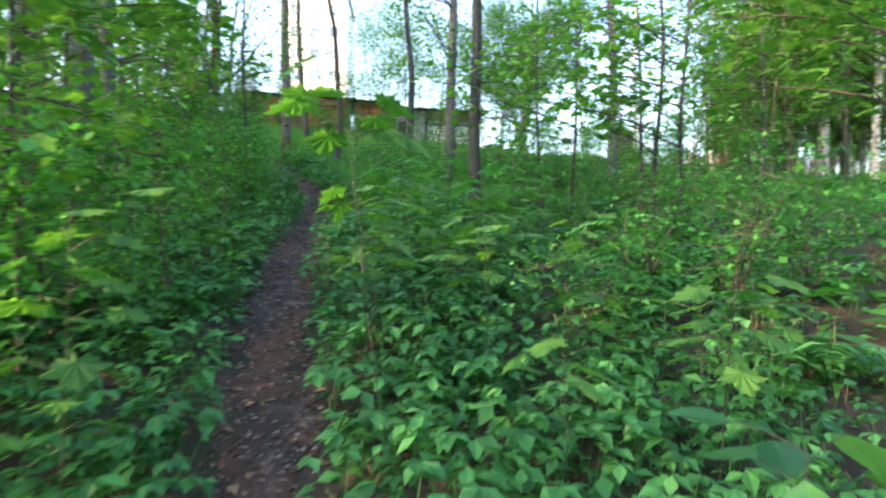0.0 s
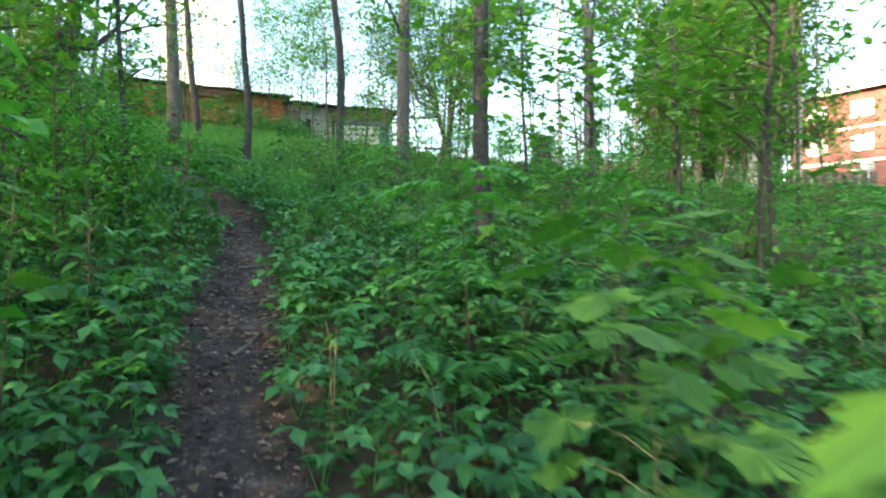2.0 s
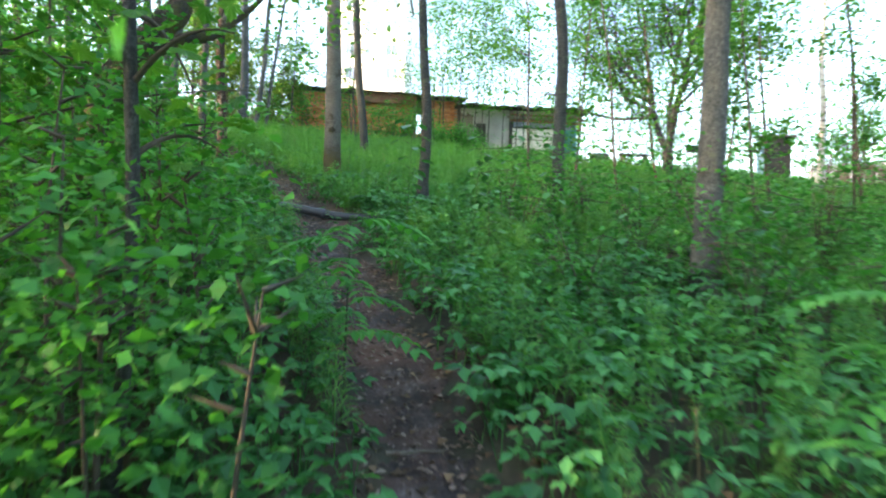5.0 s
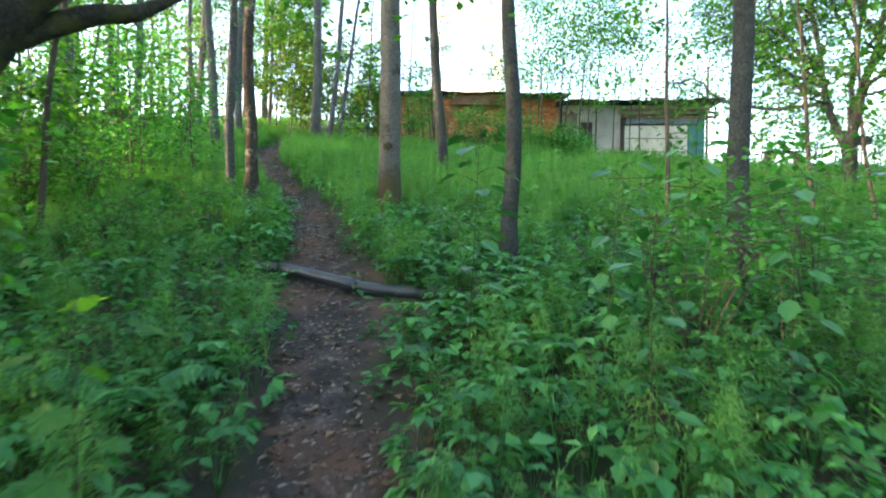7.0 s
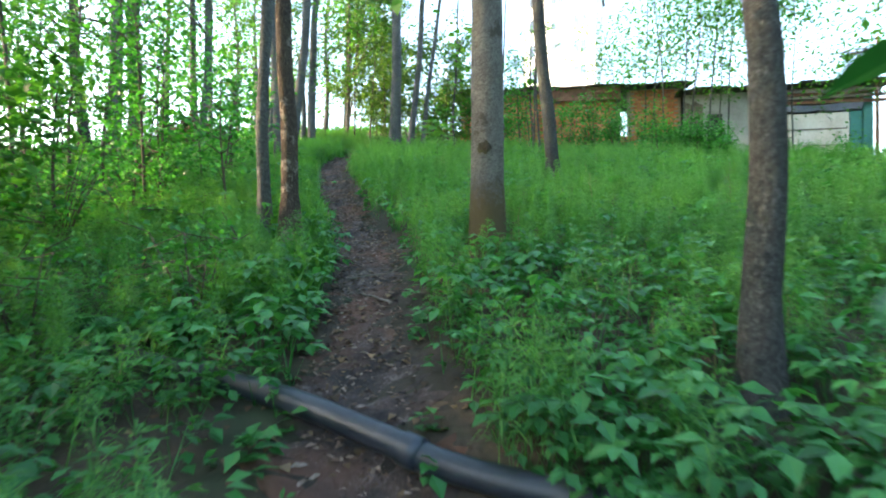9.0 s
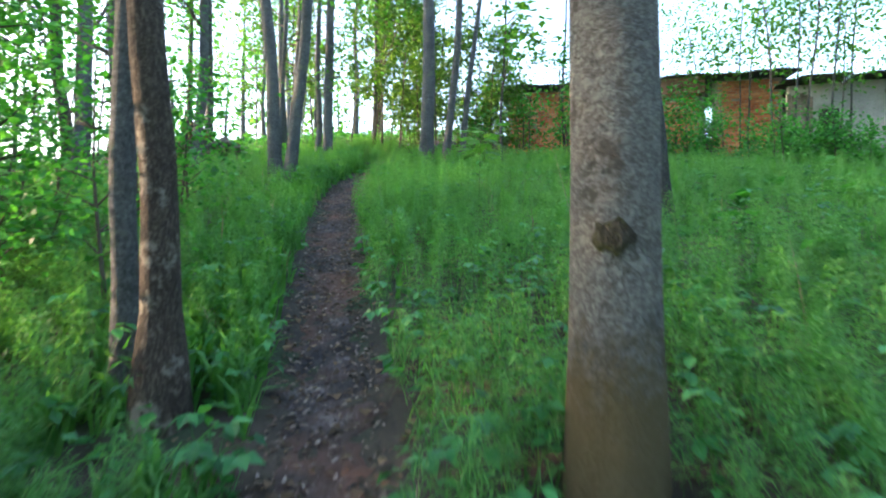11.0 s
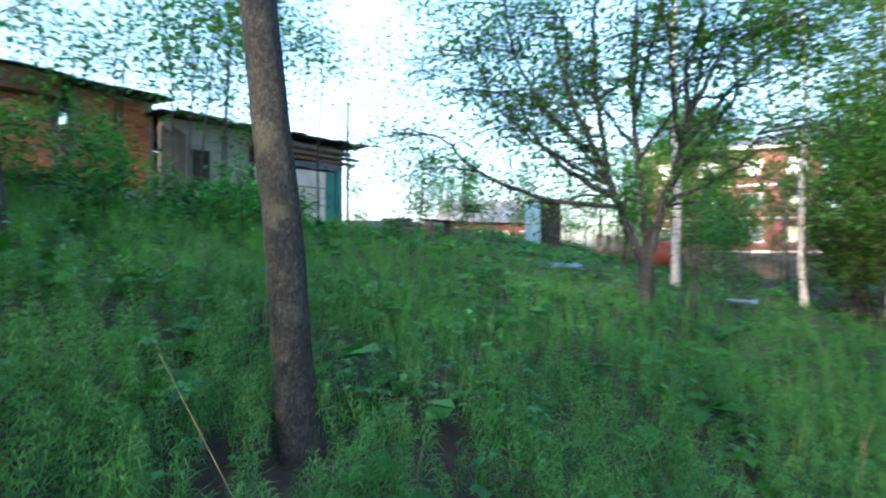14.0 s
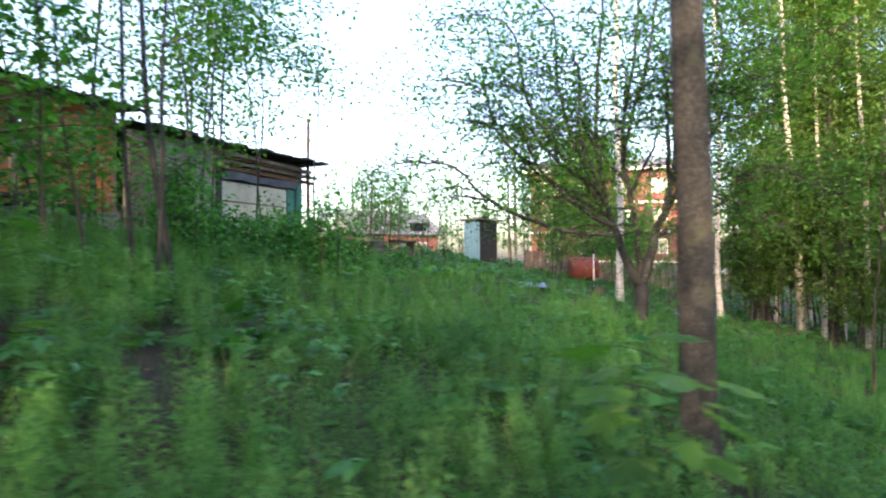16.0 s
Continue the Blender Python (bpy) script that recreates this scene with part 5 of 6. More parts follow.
# ---- the pipe across the path, sticks ----
line_p = smooth_line([(-7.6, 14.95), (-6.2, 14.8), (-5.0, 14.7), (-4.4, 14.64), (-3.95, 14.6), (-3.0, 14.56), (-2.3, 14.5), (-0.8, 14.2), (1.2, 13.7)], 8)
zz = height(line_p[:, 0], line_p[:, 1], False) + 0.035
zz = np.convolve(np.pad(zz, 4, "edge"), np.ones(9) / 9, "valid")
P3 = np.column_stack([line_p, zz])
pr = root("plastic_pipe", -4.3, 14.4, gz(-4.3, 14.4), 0, "dark plastic water pipe lying across the footpath", "pipe")
org = np.array([-4.3, 14.4, gz(-4.3, 14.4)])
child("tube", mesh_from("tube", *tube(P3 - org, np.full(len(P3), 0.058), 20), PIPE, True), pr)
ci = 26
child("coupling", mesh_from("coupling", *tube(P3[ci:ci + 3] - org, [0.066, 0.068, 0.066], 20), PIPE, True), pr, "collar joining two lengths of pipe")
for k, (x, y, ln_, rz) in enumerate([(-5.7, 16.75, 0.5, 35), (-3.0, 11.6, 0.55, 110), (-1.75, 8.2, 0.4, 20), (-1.6, 6.3, 0.35, 70), (-5.4, 16.2, 0.4, 160), (-2.2, 9.7, 0.3, 15)]):
    rng = np.random.default_rng(800 + k)
    u = np.array([math.cos(radians(rz)), math.sin(radians(rz))])
    s = np.linspace(-0.5, 0.5, 8)
    xy = np.array([x, y]) + s[:, None] * u * ln_ + rng.normal(0, 0.006, (8, 2))
    p = np.column_stack([xy, height(xy[:, 0], xy[:, 1]) + 0.032])
    ob = new("stick", mesh_from("stick", *tube(p, np.linspace(0.012, 0.006, 8), 6, 0.1, rng), OLDWOOD, True))
    tagged(ob, "dry fallen stick lying on the footpath", "stick", "fallen sticks")
# a pale dry stalk leaning over the horsetail
ob = new("dry_stalk", mesh_from("dry_stalk", *tube([(-5.94, 20.6, gz(-5.94, 20.6)), (-6.1, 20.75, gz(-6.1, 20.75) + 0.5), (-6.3, 21.0, gz(-6.3, 21.0) + 0.95)], [0.003, 0.0024, 0.0015], 5), STRAW, True))
tagged(ob, "long pale dry stalk leaning in the horsetail", "stalk")

# ---- the derelict buildings uphill ----
BX, BY = Vector((-11.56, 32.6)), Vector((-3.69, 34.95))
ang = math.degrees(math.atan2(BY.y - BX.y, BY.x - BX.x))
LEN = (BY - BX).length
base_z = 7.35
house = root("brick_outbuilding", BX.x, BX.y, base_z, ang, "derelict orange-brick outbuilding with a dark sagging roof edge", "building")
MORTAR = surface("brick_mortar", [(0.3, (0.2, 0.15, 0.12)), (0.7, (0.34, 0.28, 0.23))], 5, None, 0.95, 0.4, 40)
bm_, bn_, bl_, bb_ = material("orange_brick")
oi = bn_.new("ShaderNodeObjectInfo")
geo = bn_.new("ShaderNodeNewGeometry")
addr = bn_.new("ShaderNodeMath")
addr.operation = "ADD"
bl_.new(oi.outputs["Random"], addr.inputs[0])
bl_.new(geo.outputs["Random Per Island"], addr.inputs[1])
fr_ = bn_.new("ShaderNodeMath")
fr_.operation = "FRACT"
bl_.new(addr.outputs[0], fr_.inputs[0])
rb = ramp(bn_, [(0.0, (0.36, 0.1, 0.04)), (0.35, (0.5, 0.16, 0.06)), (0.7, (0.6, 0.22, 0.085)), (1.0, (0.68, 0.3, 0.14))])
bl_.new(fr_.outputs[0], rb.inputs[0])
nb = noise_tex(bn_, bl_, 9, 6, 0.7)
rm = ramp(bn_, [(0.35, (0.55, 0.5, 0.48)), (0.6, (1, 1, 1))])
bl_.new(nb.outputs[0], rm.inputs[0])
mxb = bn_.new("ShaderNodeMixRGB")
mxb.blend_type = "MULTIPLY"
mxb.inputs[0].default_value = 1.0
bl_.new(rb.outputs[0], mxb.inputs[1])
bl_.new(rm.outputs[0], mxb.inputs[2])
bl_.new(mxb.outputs[0], bb_.inputs["Base Color"])
bb_.inputs["Roughness"].default_value = 0.9
BRICK = bm_

GAP0, GAP1, WALL_H, DEEP = 6.05, 6.34, 3.1, 5.0
wall_l = part("wall", boxed(0.0, GAP0, 0.02, 0.38, 0, WALL_H), MORTAR, house)
wall_r = part("wall", boxed(GAP1, LEN, 0.02, 0.38, 0, WALL_H), MORTAR, house)
part("sill_wall", boxed(GAP0, GAP1, 0.02, 0.38, 0, 1.35), MORTAR, house)
part("end_wall", boxed(0.0, 0.38, 0.38, DEEP, 0, WALL_H), MORTAR, house)
part("end_wall", boxed(LEN - 0.38, LEN, 0.38, DEEP, 0, WALL_H), MORTAR, house)
part("back_wall", boxed(0.38, GAP0 - 0.6, DEEP - 0.38, DEEP, 0, 1.6), MORTAR, house)
part("plinth", boxed(-0.05, LEN + 0.05, -0.1, 0.015, -0.4, 0.75, bevel=0.02), CONCRETE, house, "grey stained concrete footing")
part("post", boxed(GAP0 - 0.16, GAP0 - 0.02, -0.08, 0.015, 0.75, WALL_H, bevel=0.01), OLDWOOD, house, "upright weathered post beside the gap")
part("fascia", boxed(3.4, 6.0, -0.28, -0.22, 2.7, 3.2, bevel=0.01), RUST, house, "rust-brown sheet hanging under the roof edge")
bm = bmesh.new()
n = 88
for k in range(n):
    x0, x1 = -0.4 + (LEN + 0.8) * k / n, -0.4 + (LEN + 0.8) * (k + 1) / n
    sag, nxt = (0.025 * math.sin(q_ * 0.25) + 0.01 * math.sin(q_ * 0.85) for q_ in (k, k + 1))
    vs = [bm.verts.new(p) for p in ((x0, -0.45, 3.21 + sag), ((x0 + x1) / 2, -0.45, 3.235 + (sag + nxt) / 2), (x1, -0.45, 3.21 + nxt), (x1, DEEP + 0.3, 3.6), ((x0 + x1) / 2, DEEP + 0.3, 3.625), (x0, DEEP + 0.3, 3.6))]
    bm.faces.new((vs[0], vs[1], vs[4], vs[5]))
    bm.faces.new((vs[1], vs[2], vs[3], vs[4]))
bmesh.ops.remove_doubles(bm, verts=bm.verts[:], dist=0.002)
bmesh.ops.solidify(bm, geom=bm.faces[:], thickness=0.03)
part("roof", bm, TAR, house, "dark corrugated roof sheets with a ragged edge")
for k in range(8):
    x = 0.3 + k * (LEN - 0.6) / 7
    part("rafter", boxed(x - 0.05, x + 0.05, -0.38, 0.6, 3.105, 3.19, bevel=0.008), OLDWOOD, house)
rngb = random.Random(5)
bm = bmesh.new()
for k in range(26):
    x = rngb.uniform(1.5, 6.0)
    y = -0.25 - rngb.uniform(0, 0.5)
    mm = pose(x, y, 0.62 + rngb.uniform(0, 0.28), rngb.uniform(-15, 15), rngb.uniform(-14, 14), rngb.uniform(-25, 25))
    box(bm, -rngb.uniform(0.2, 0.6), rngb.uniform(0.2, 0.6), -0.08, 0.08, -0.03, 0.03, m=mm)
ob = part("charred_boards", bm, TAR, house, "heap of charred boards along the footing")

garage = root("garage", -3.55, 34.55, 7.5, math.degrees(math.atan2(1.25, 5.85)), "abandoned grey rendered garage with a cream door and ragged flat roof", "building")
GW = 6.0
part("wall", boxed(0.0, 2.45, 0.0, 0.3, -0.3, 2.55, bevel=0.01), PLASTER, garage)
part("lintel", boxed(2.45, 5.7, 0.0, 0.3, 1.98, 2.55, bevel=0.01), OLDWOOD, garage, "rotten lintel boards over the door")
part("side_wall", boxed(GW - 0.3, GW, 0.3, 5.5, -0.3, 2.5), PLASTER, garage)
part("back_wall", boxed(0.0, GW - 0.3, 5.2, 5.5, -0.3, 2.5), PLASTER, garage)
part("pier", boxed(5.7, GW, 0.0, 0.3, -0.3, 2.5, bevel=0.02), TEAL, garage, "narrow teal-painted pier")
part("door_post", boxed(2.45, 2.62, -0.05, 0.2, -0.3, 1.98, bevel=0.01), TAR, garage, "dark door post")
gd = part("garage_door", boxed(2.64, 5.3, 0.06, 0.12, -0.2, 1.68, bevel=0.008), CREAM, garage, "cream-painted board door")
for zc in (0.55, 1.12):
    part("batten", boxed(2.7, 5.24, 0.03, 0.057, zc - 0.02, zc + 0.02, bevel=0.006), OLDWOOD, gd)
part("side_panel", boxed(5.32, 5.68, 0.05, 0.12, -0.2, 1.7, bevel=0.006), TEAL, garage, "teal board beside the door")
bm = bmesh.new()
for k in range(9):
    x = 2.66 + k * 0.33
    vs = [bm.verts.new((x, -0.12 - 0.02 * (k % 2), 1.93 + 0.02 * math.sin(k))), bm.verts.new((x + 0.33, -0.12 - 0.02 * ((k + 1) % 2), 1.93 + 0.02 * math.sin(k + 1))),
          bm.verts.new((x + 0.33, -0.02, 1.74 + 0.03 * math.sin(2 * k))), bm.verts.new((x, -0.02, 1.74 + 0.03 * math.sin(2 * k - 2)))]
    bm.faces.new(vs)
bmesh.ops.remove_doubles(bm, verts=bm.verts[:], dist=0.002)
bmesh.ops.solidify(bm, geom=bm.faces[:], thickness=0.01)
part("awning", bm, surface("violet_grey_sheet", [(0.3, (0.12, 0.13, 0.2)), (0.7, (0.25, 0.27, 0.36))], 3, None, 0.5, 0.2, 20), garage, "folded violet-grey sheet above the door")
rngb = random.Random(8)
for k in range(16):
    x0 = -0.3 + k * (GW + 0.9) / 16
    bm = bmesh.new()
    box(bm, x0, x0 + 0.42, -0.45 - rngb.uniform(0, 0.25), 5.7, 2.57 + 0.035 * (k % 2) + rngb.uniform(0, 0.03), 2.62 + 0.035 * (k % 2) + rngb.uniform(0, 0.03))
    part("roof_board", bm, TAR, garage)
for k in range(4):
    zc = 2.05 + 0.125 * k
    bm = bmesh.new()
    box(bm, 2.5 - rngb.uniform(0, 0.2), GW + rngb.uniform(0.0, 0.6), -0.16 - 0.06 * k, -0.12 - 0.06 * k + 0.05, zc - 0.05, zc + 0.05, m=pose(0, 0, 0, 0, rngb.uniform(-1.2, 1.2), 0))
    part("plank", bm, OLDWOOD if k % 2 else RUST, garage, "loose plank under the roof edge")
part("boarded_window", boxed(0.75, 1.25, -0.05, -0.004, 0.7, 1.8, bevel=0.01), TAR, garage, "black boarded window")
for k in range(6):
    part("wall_board", boxed(-0.05 + 0.11 * k, 0.05 + 0.11 * k, -0.04 - 0.01 * (k % 2), -0.004, -0.2, 2.3 - 0.06 * (k % 3), bevel=0.005), OLDWOOD, garage)

pole = root("metal_pole", 2.35, 35.55, gz(2.35, 35.55), 0, "rusty upright pipe standing at the garage corner", "pole")
child("shaft", mesh_from("shaft", *tube([(0, 0, -0.3), (0.01, 0, 1.5), (0, 0, 3.0), (0.03, 0, 4.45)], [0.055, 0.055, 0.053, 0.05], 12), RUST, True), pole)
child("cap", mesh_from("cap", *tube([(0.03, 0, 4.4), (0.03, 0, 4.47), (0.03, 0, 4.5)], [0.075, 0.08, 0.05], 12), RUST, True), pole)

# outhouse
oz = gz(10.9, 34.95)
out = root("outhouse", 10.9, 34.95, oz, -99, "small pale-blue wooden outhouse with a dark side wall", "outhouse")
part("body", boxed(-0.5, 0.5, 0.05, 1.15, 0.0, 1.85, bevel=0.01), DARK, out, "dark boarded walls")
dr = part("door", boxed(-0.46, 0.46, -0.01, 0.045, 0.06, 1.8, bevel=0.008), BLUE, out, "pale blue board door")
for k in range(5):
    part("board", boxed(-0.45 + 0.18 * k, -0.28 + 0.18 * k, -0.028, -0.012, 0.08, 1.78, bevel=0.004), BLUE, dr)
bm = bmesh.new()
bmesh.ops.create_cone(bm, cap_ends=True, segments=4, radius1=0.06, radius2=0.06, depth=0.02, matrix=pose(0.0, -0.03, 1.35, 90, 0, 0))
part("peep_hole", bm, DARK, dr)
part("handle", boxed(0.33, 0.36, -0.06, -0.028, 0.85, 1.0, bevel=0.005), RUST, dr)
part("roof", boxed(-0.65, 0.65, -0.2, 1.3, 1.87, 1.95, bevel=0.01, m=pose(0, 0, 0, -3, 0, 0)), OLDWOOD, out, "flat board roof")

# things in the overgrown garden
def crumpled(name, x, y, w, d, h, mat, label, category, seed, rz=0):
    rng = np.random.default_rng(seed)
    n = 18
    u, v = np.meshgrid(np.linspace(-1, 1, n), np.linspace(-1, 1, n))
    z = h * (1 - 0.6 * (u ** 2 + v ** 2) / 2) * (0.5 + 0.5 * rng.uniform(0, 1, u.shape))
    z = np.where((abs(u) > 0.97) | (abs(v) > 0.97), 0.0, z)
    X_, Y_ = u * w / 2 + rng.normal(0, w / 90, u.shape), v * d / 2 + rng.normal(0, d / 90, u.shape)
    q = (np.arange(n - 1)[:, None] * n + np.arange(n - 1)[None]).ravel()
    ob = new(name, mesh_from(name, np.stack([X_, Y_, z], -1).reshape(-1, 3), np.stack([q, q + 1, q + 1 + n, q + n], 1), mat, True))
    ob.matrix_world = pose(x, y, gz(x, y) - 0.02, 0, 0, rz)
    return tagged(ob, label, category)


crumpled("plastic_sheet", 6.3, 29.6, 1.7, 1.1, 0.13, TARP, "crumpled blue and white plastic sheet in the grass", "sheet", 5, 30)
slab = new("sheet_metal", mesh_from("sheet_metal", *join([(np.array([(-0.5, -0.35, 0), (0.5, -0.35, 0.02), (0.5, 0.35, 0.0), (-0.5, 0.35, 0.03), (-0.5, -0.35, 0.02), (0.5, -0.35, 0.04), (0.5, 0.35, 0.02), (-0.5, 0.35, 0.05)]),
            np.array([(0, 1, 2), (0, 2, 3), (4, 5, 6), (4, 6, 7), (0, 1, 5), (0, 5, 4), (1, 2, 6), (1, 6, 5), (2, 3, 7), (2, 7, 6), (3, 0, 4), (3, 4, 7)]))]), surface("dull_zinc", [(0.3, (0.12, 0.14, 0.2)), (0.7, (0.22, 0.25, 0.32))], 3, None, 0.45, 0.1, 20)))
slab.matrix_world = pose(8.3, 25.3, gz(8.3, 25.3) + 0.2, 3, 0, 20)
tagged(slab, "flat grey metal sheet lying on the tall grass", "metal sheet")

bx = root("wooden_crate", 3.0, 33.4, gz(3.0, 33.4), 20, "weathered grey crate with a plank lid", "crate")
part("body", boxed(-0.35, 0.35, -0.3, 0.3, 0, 0.5, bevel=0.015), TAR, bx)
part("lid", boxed(-0.45, 0.4, -0.36, 0.36, 0.51, 0.57, bevel=0.01), ROOFING, bx)
for k in range(3):
    part("slat", boxed(-0.36, 0.36, -0.325, -0.302, 0.03 + 0.16 * k, 0.16 + 0.16 * k, bevel=0.006), OLDWOOD, bx)
bn2 = root("garden_bench", 4.6, 33.4, gz(4.6, 33.4), 15, "low dark plank bench among the weeds", "bench")
part("seat", boxed(-0.7, 0.7, -0.2, 0.2, 0.62, 0.68, bevel=0.01), TAR, bn2)
for sx in (-0.55, 0.55):
    part("leg", boxed(sx - 0.06, sx + 0.06, -0.16, 0.16, -0.05, 0.62, bevel=0.01), OLDWOOD, bn2)
fd = root("bird_feeder", 8.0, 35.6, gz(8.0, 35.6), 0, "small dark feeder box on a post", "bird feeder")
child("post", mesh_from("post", *tube([(0, 0, -0.1), (0, 0, 0.5), (0, 0, 1.0)], [0.035, 0.035, 0.03], 8), OLDWOOD, True), fd)
part("box", boxed(-0.3, 0.3, -0.2, 0.2, 1.0, 1.28, bevel=0.02), DARK, fd)
part("roof", boxed(-0.36, 0.36, -0.26, 0.26, 1.285, 1.32, bevel=0.01), TAR, fd)
ct = root("black_crate", 8.5, 28.2, gz(8.5, 28.2), 25, "small black crate standing in the grass", "crate")
for sx in (-0.22, 0.19):
    part("side", boxed(sx, sx + 0.03, -0.2, 0.2, 0, 0.42, bevel=0.006), DARK, ct)
for zc in (0.05, 0.2, 0.35):
    part("slat", boxed(-0.19, 0.19, -0.2, -0.175, zc - 0.05, zc + 0.05, bevel=0.005), DARK, ct)
part("lid", boxed(-0.24, 0.24, -0.22, 0.22, 0.425, 0.45, bevel=0.005), DARK, ct)
tk = root("rusty_tank", 16.2, 32.0, gz(16.2, 32.0), 35, "upright round-ended red-oxide tank", "tank")
bm = bmesh.new()
bmesh.ops.create_cone(bm, cap_ends=True, segments=28, radius1=0.58, radius2=0.58, depth=1.3, matrix=pose(0, 0, 0.62, 90, 0, 0))
bmesh.ops.bevel(bm, geom=[e for e in bm.edges if abs((e.verts[0].co - e.verts[1].co).y) < 0.01], offset=0.08, segments=3, affect="EDGES")
part("shell", bm, REDPAINT, tk)
for sy in (-0.5, 0.5):
    part("cradle", boxed(-0.6, 0.6, sy - 0.08, sy + 0.08, -0.2, 0.2, bevel=0.02), CONCRETE, tk)
wp = new("white_post", mesh_from("white_post", *tube([(0, 0, -0.2), (0, 0, 0.7), (0, 0, 1.5)], [0.04, 0.04, 0.038], 10), WHITE, True))
wp.matrix_world = pose(15.5, 31.2, gz(15.5, 31.2))
tagged(wp, "thin white marker post in the grass", "post")
st = root("tree_stump", 13.2, 24.0, gz(13.2, 24.0), 0, "dark upturned stump with broken roots", "stump")
rng = np.random.default_rng(55)
child("bole", mesh_from("bole", *tube([(0, 0, -0.1), (0.1, 0, 0.3), (0.25, 0.1, 0.7), (0.3, 0.1, 0.9)], [0.38, 0.3, 0.26, 0.12], 14, 0.14, rng), DARKBARK, True), st)
for k in range(5):
    az = k * 1.3
    child("root", mesh_from("root", *tube([(0.2, 0.05, 0.5), (0.2 + 0.35 * math.cos(az), 0.35 * math.sin(az), 0.65), (0.2 + 0.6 * math.cos(az), 0.6 * math.sin(az), 0.4 + 0.2 * math.sin(k))], [0.09, 0.06, 0.02], 7, 0.1, rng), DARKBARK, True), st)

# brushwood pile at the top of the slope
lp = root("wood_pile", -18.4, 26.0, gz(-18.4, 26.0), 60, "jumbled pile of old logs and brown brushwood", "wood pile")
rng = np.random.default_rng(66)
for k in range(80):
    x, y = np.clip(rng.normal(0, 0.55), -1.0, 1.0), rng.normal(0, 0.3)
    z = 0.1 + max(0, 0.85 - 0.6 * abs(x)) * rng.uniform(0, 1)
    az, r = rng.normal(1.2, 0.7), rng.uniform(0.03, 0.09)
    u = np.array([math.cos(az), math.sin(az), rng.normal(0, 0.3)]) * rng.uniform(0.15, 0.4)
    c = np.array([x, y, z])
    child("log", mesh_from("log", *tube([c - u, c, c + u], [r, r * 1.05, r * 0.95], 9, 0.05, rng), RUST if k % 4 == 0 else OLDWOOD if k % 2 else DARKBARK, True), lp)

# ---- far houses ----
def far_window(parent, x, z, w, h, y=0.0, frame_mat=None):
    fr = part("window", boxed(x - w / 2, x + w / 2, y - 0.06, y - 0.005, z, z + h, bevel=0.01), frame_mat or WHITE, parent)
    for k in range(2):
        part("pane", boxed(x - w / 2 + 0.08 + k * (w / 2 - 0.03), x - 0.05 + k * (w / 2 - 0.03), y - 0.075, y - 0.062, z + 0.08, z + h - 0.08), GLASS, fr)


rh = root("red_house", 43.4, 49.6, 6.6, -63, "three-storey red brick house with white windows and pale bands", "house")
part("wall", boxed(0, 15, 0, 9, -3.0, 9.4), REDWALL, rh)
bm = bmesh.new()
v = [bm.verts.new(p) for p in ((-0.6, -0.8, 9.42), (15.6, -0.8, 9.42), (15.6, 9.8, 9.42), (-0.6, 9.8, 9.42), (-0.6, 4.5, 11.2), (15.6, 4.5, 11.2))]
for f in ((0, 1, 5, 4), (2, 3, 4, 5), (3, 0, 4), (1, 2, 5), (0, 3, 2, 1)):
    bm.faces.new([v[k] for k in f])
part("roof", bm, ROOFING, rh)
part("eaves_board", boxed(-0.6, 15.6, -0.92, -0.805, 9.2, 9.5, bevel=0.02), WHITE, rh)
for wz in (-0.35, 2.75, 5.85):
    part("band", boxed(-0.05, 15.05, -0.06, -0.004, wz, wz + 0.22, bevel=0.01), WHITE, rh, "pale course between the storeys")
for wx in (2.2, 5.8, 9.4, 13.0):
    for wz in (0.6, 3.75, 6.85):
        far_window(rh, wx, wz, 1.7, 1.5)
for wy in (2.2, 6.6):
    for wz in (0.6, 3.75, 6.85):
        w = part("window", boxed(-0.06, -0.005, wy - 0.75, wy + 0.75, wz, wz + 1.5, bevel=0.01), WHITE, rh)
        part("pane", boxed(-0.075, -0.062, wy - 0.65, wy + 0.65, wz + 0.1, wz + 1.4), GLASS, w)
rh2 = root("brick_house", 28.0, 60.0, 6.2, -20, "low brick house with a grey roof beyond the gardens", "house")
part("wall", boxed(0, 9, 0, 7, -0.5, 3.2), REDWALL, rh2)
bm = bmesh.new()
v = [bm.verts.new(p) for p in ((-0.5, -0.7, 3.1), (9.5, -0.7, 3.1), (9.5, 7.7, 3.1), (-0.5, 7.7, 3.1), (-0.5, 3.5, 5.6), (9.5, 3.5, 5.6))]
for f in ((0, 1, 5, 4), (2, 3, 4, 5), (3, 0, 4), (1, 2, 5), (0, 3, 2, 1)):
    bm.faces.new([v[k] for k in f])
part("roof", bm, ROOFING, rh2)
for wx in (2.0, 4.5, 7.0):
    far_window(rh2, wx, 1.0, 1.3, 1.3)
wb = root("white_blocks", 28.5, 28.6, gz(28.5, 28.6), 40, "stacked white masonry blocks at the garden edge", "blocks")
for k, (bx_, bz_) in enumerate([(-0.6, 0), (0.35, 0), (-0.45, 0.52), (0.5, 0.52), (-0.55, 1.04), (0.2, 1.04)]):
    part("block", boxed(bx_ - 0.42, bx_ + 0.42, -0.3, 0.3, bz_, bz_ + 0.48, bevel=0.03, m=pose(0, 0, 0, 0, 0, 4 * (k % 3) - 4)), WHITE, wb)
fn = root("garden_fence", 14.0, 34.0, gz(16.0, 33.0), -26, "low pale board fence along the far garden", "fence")
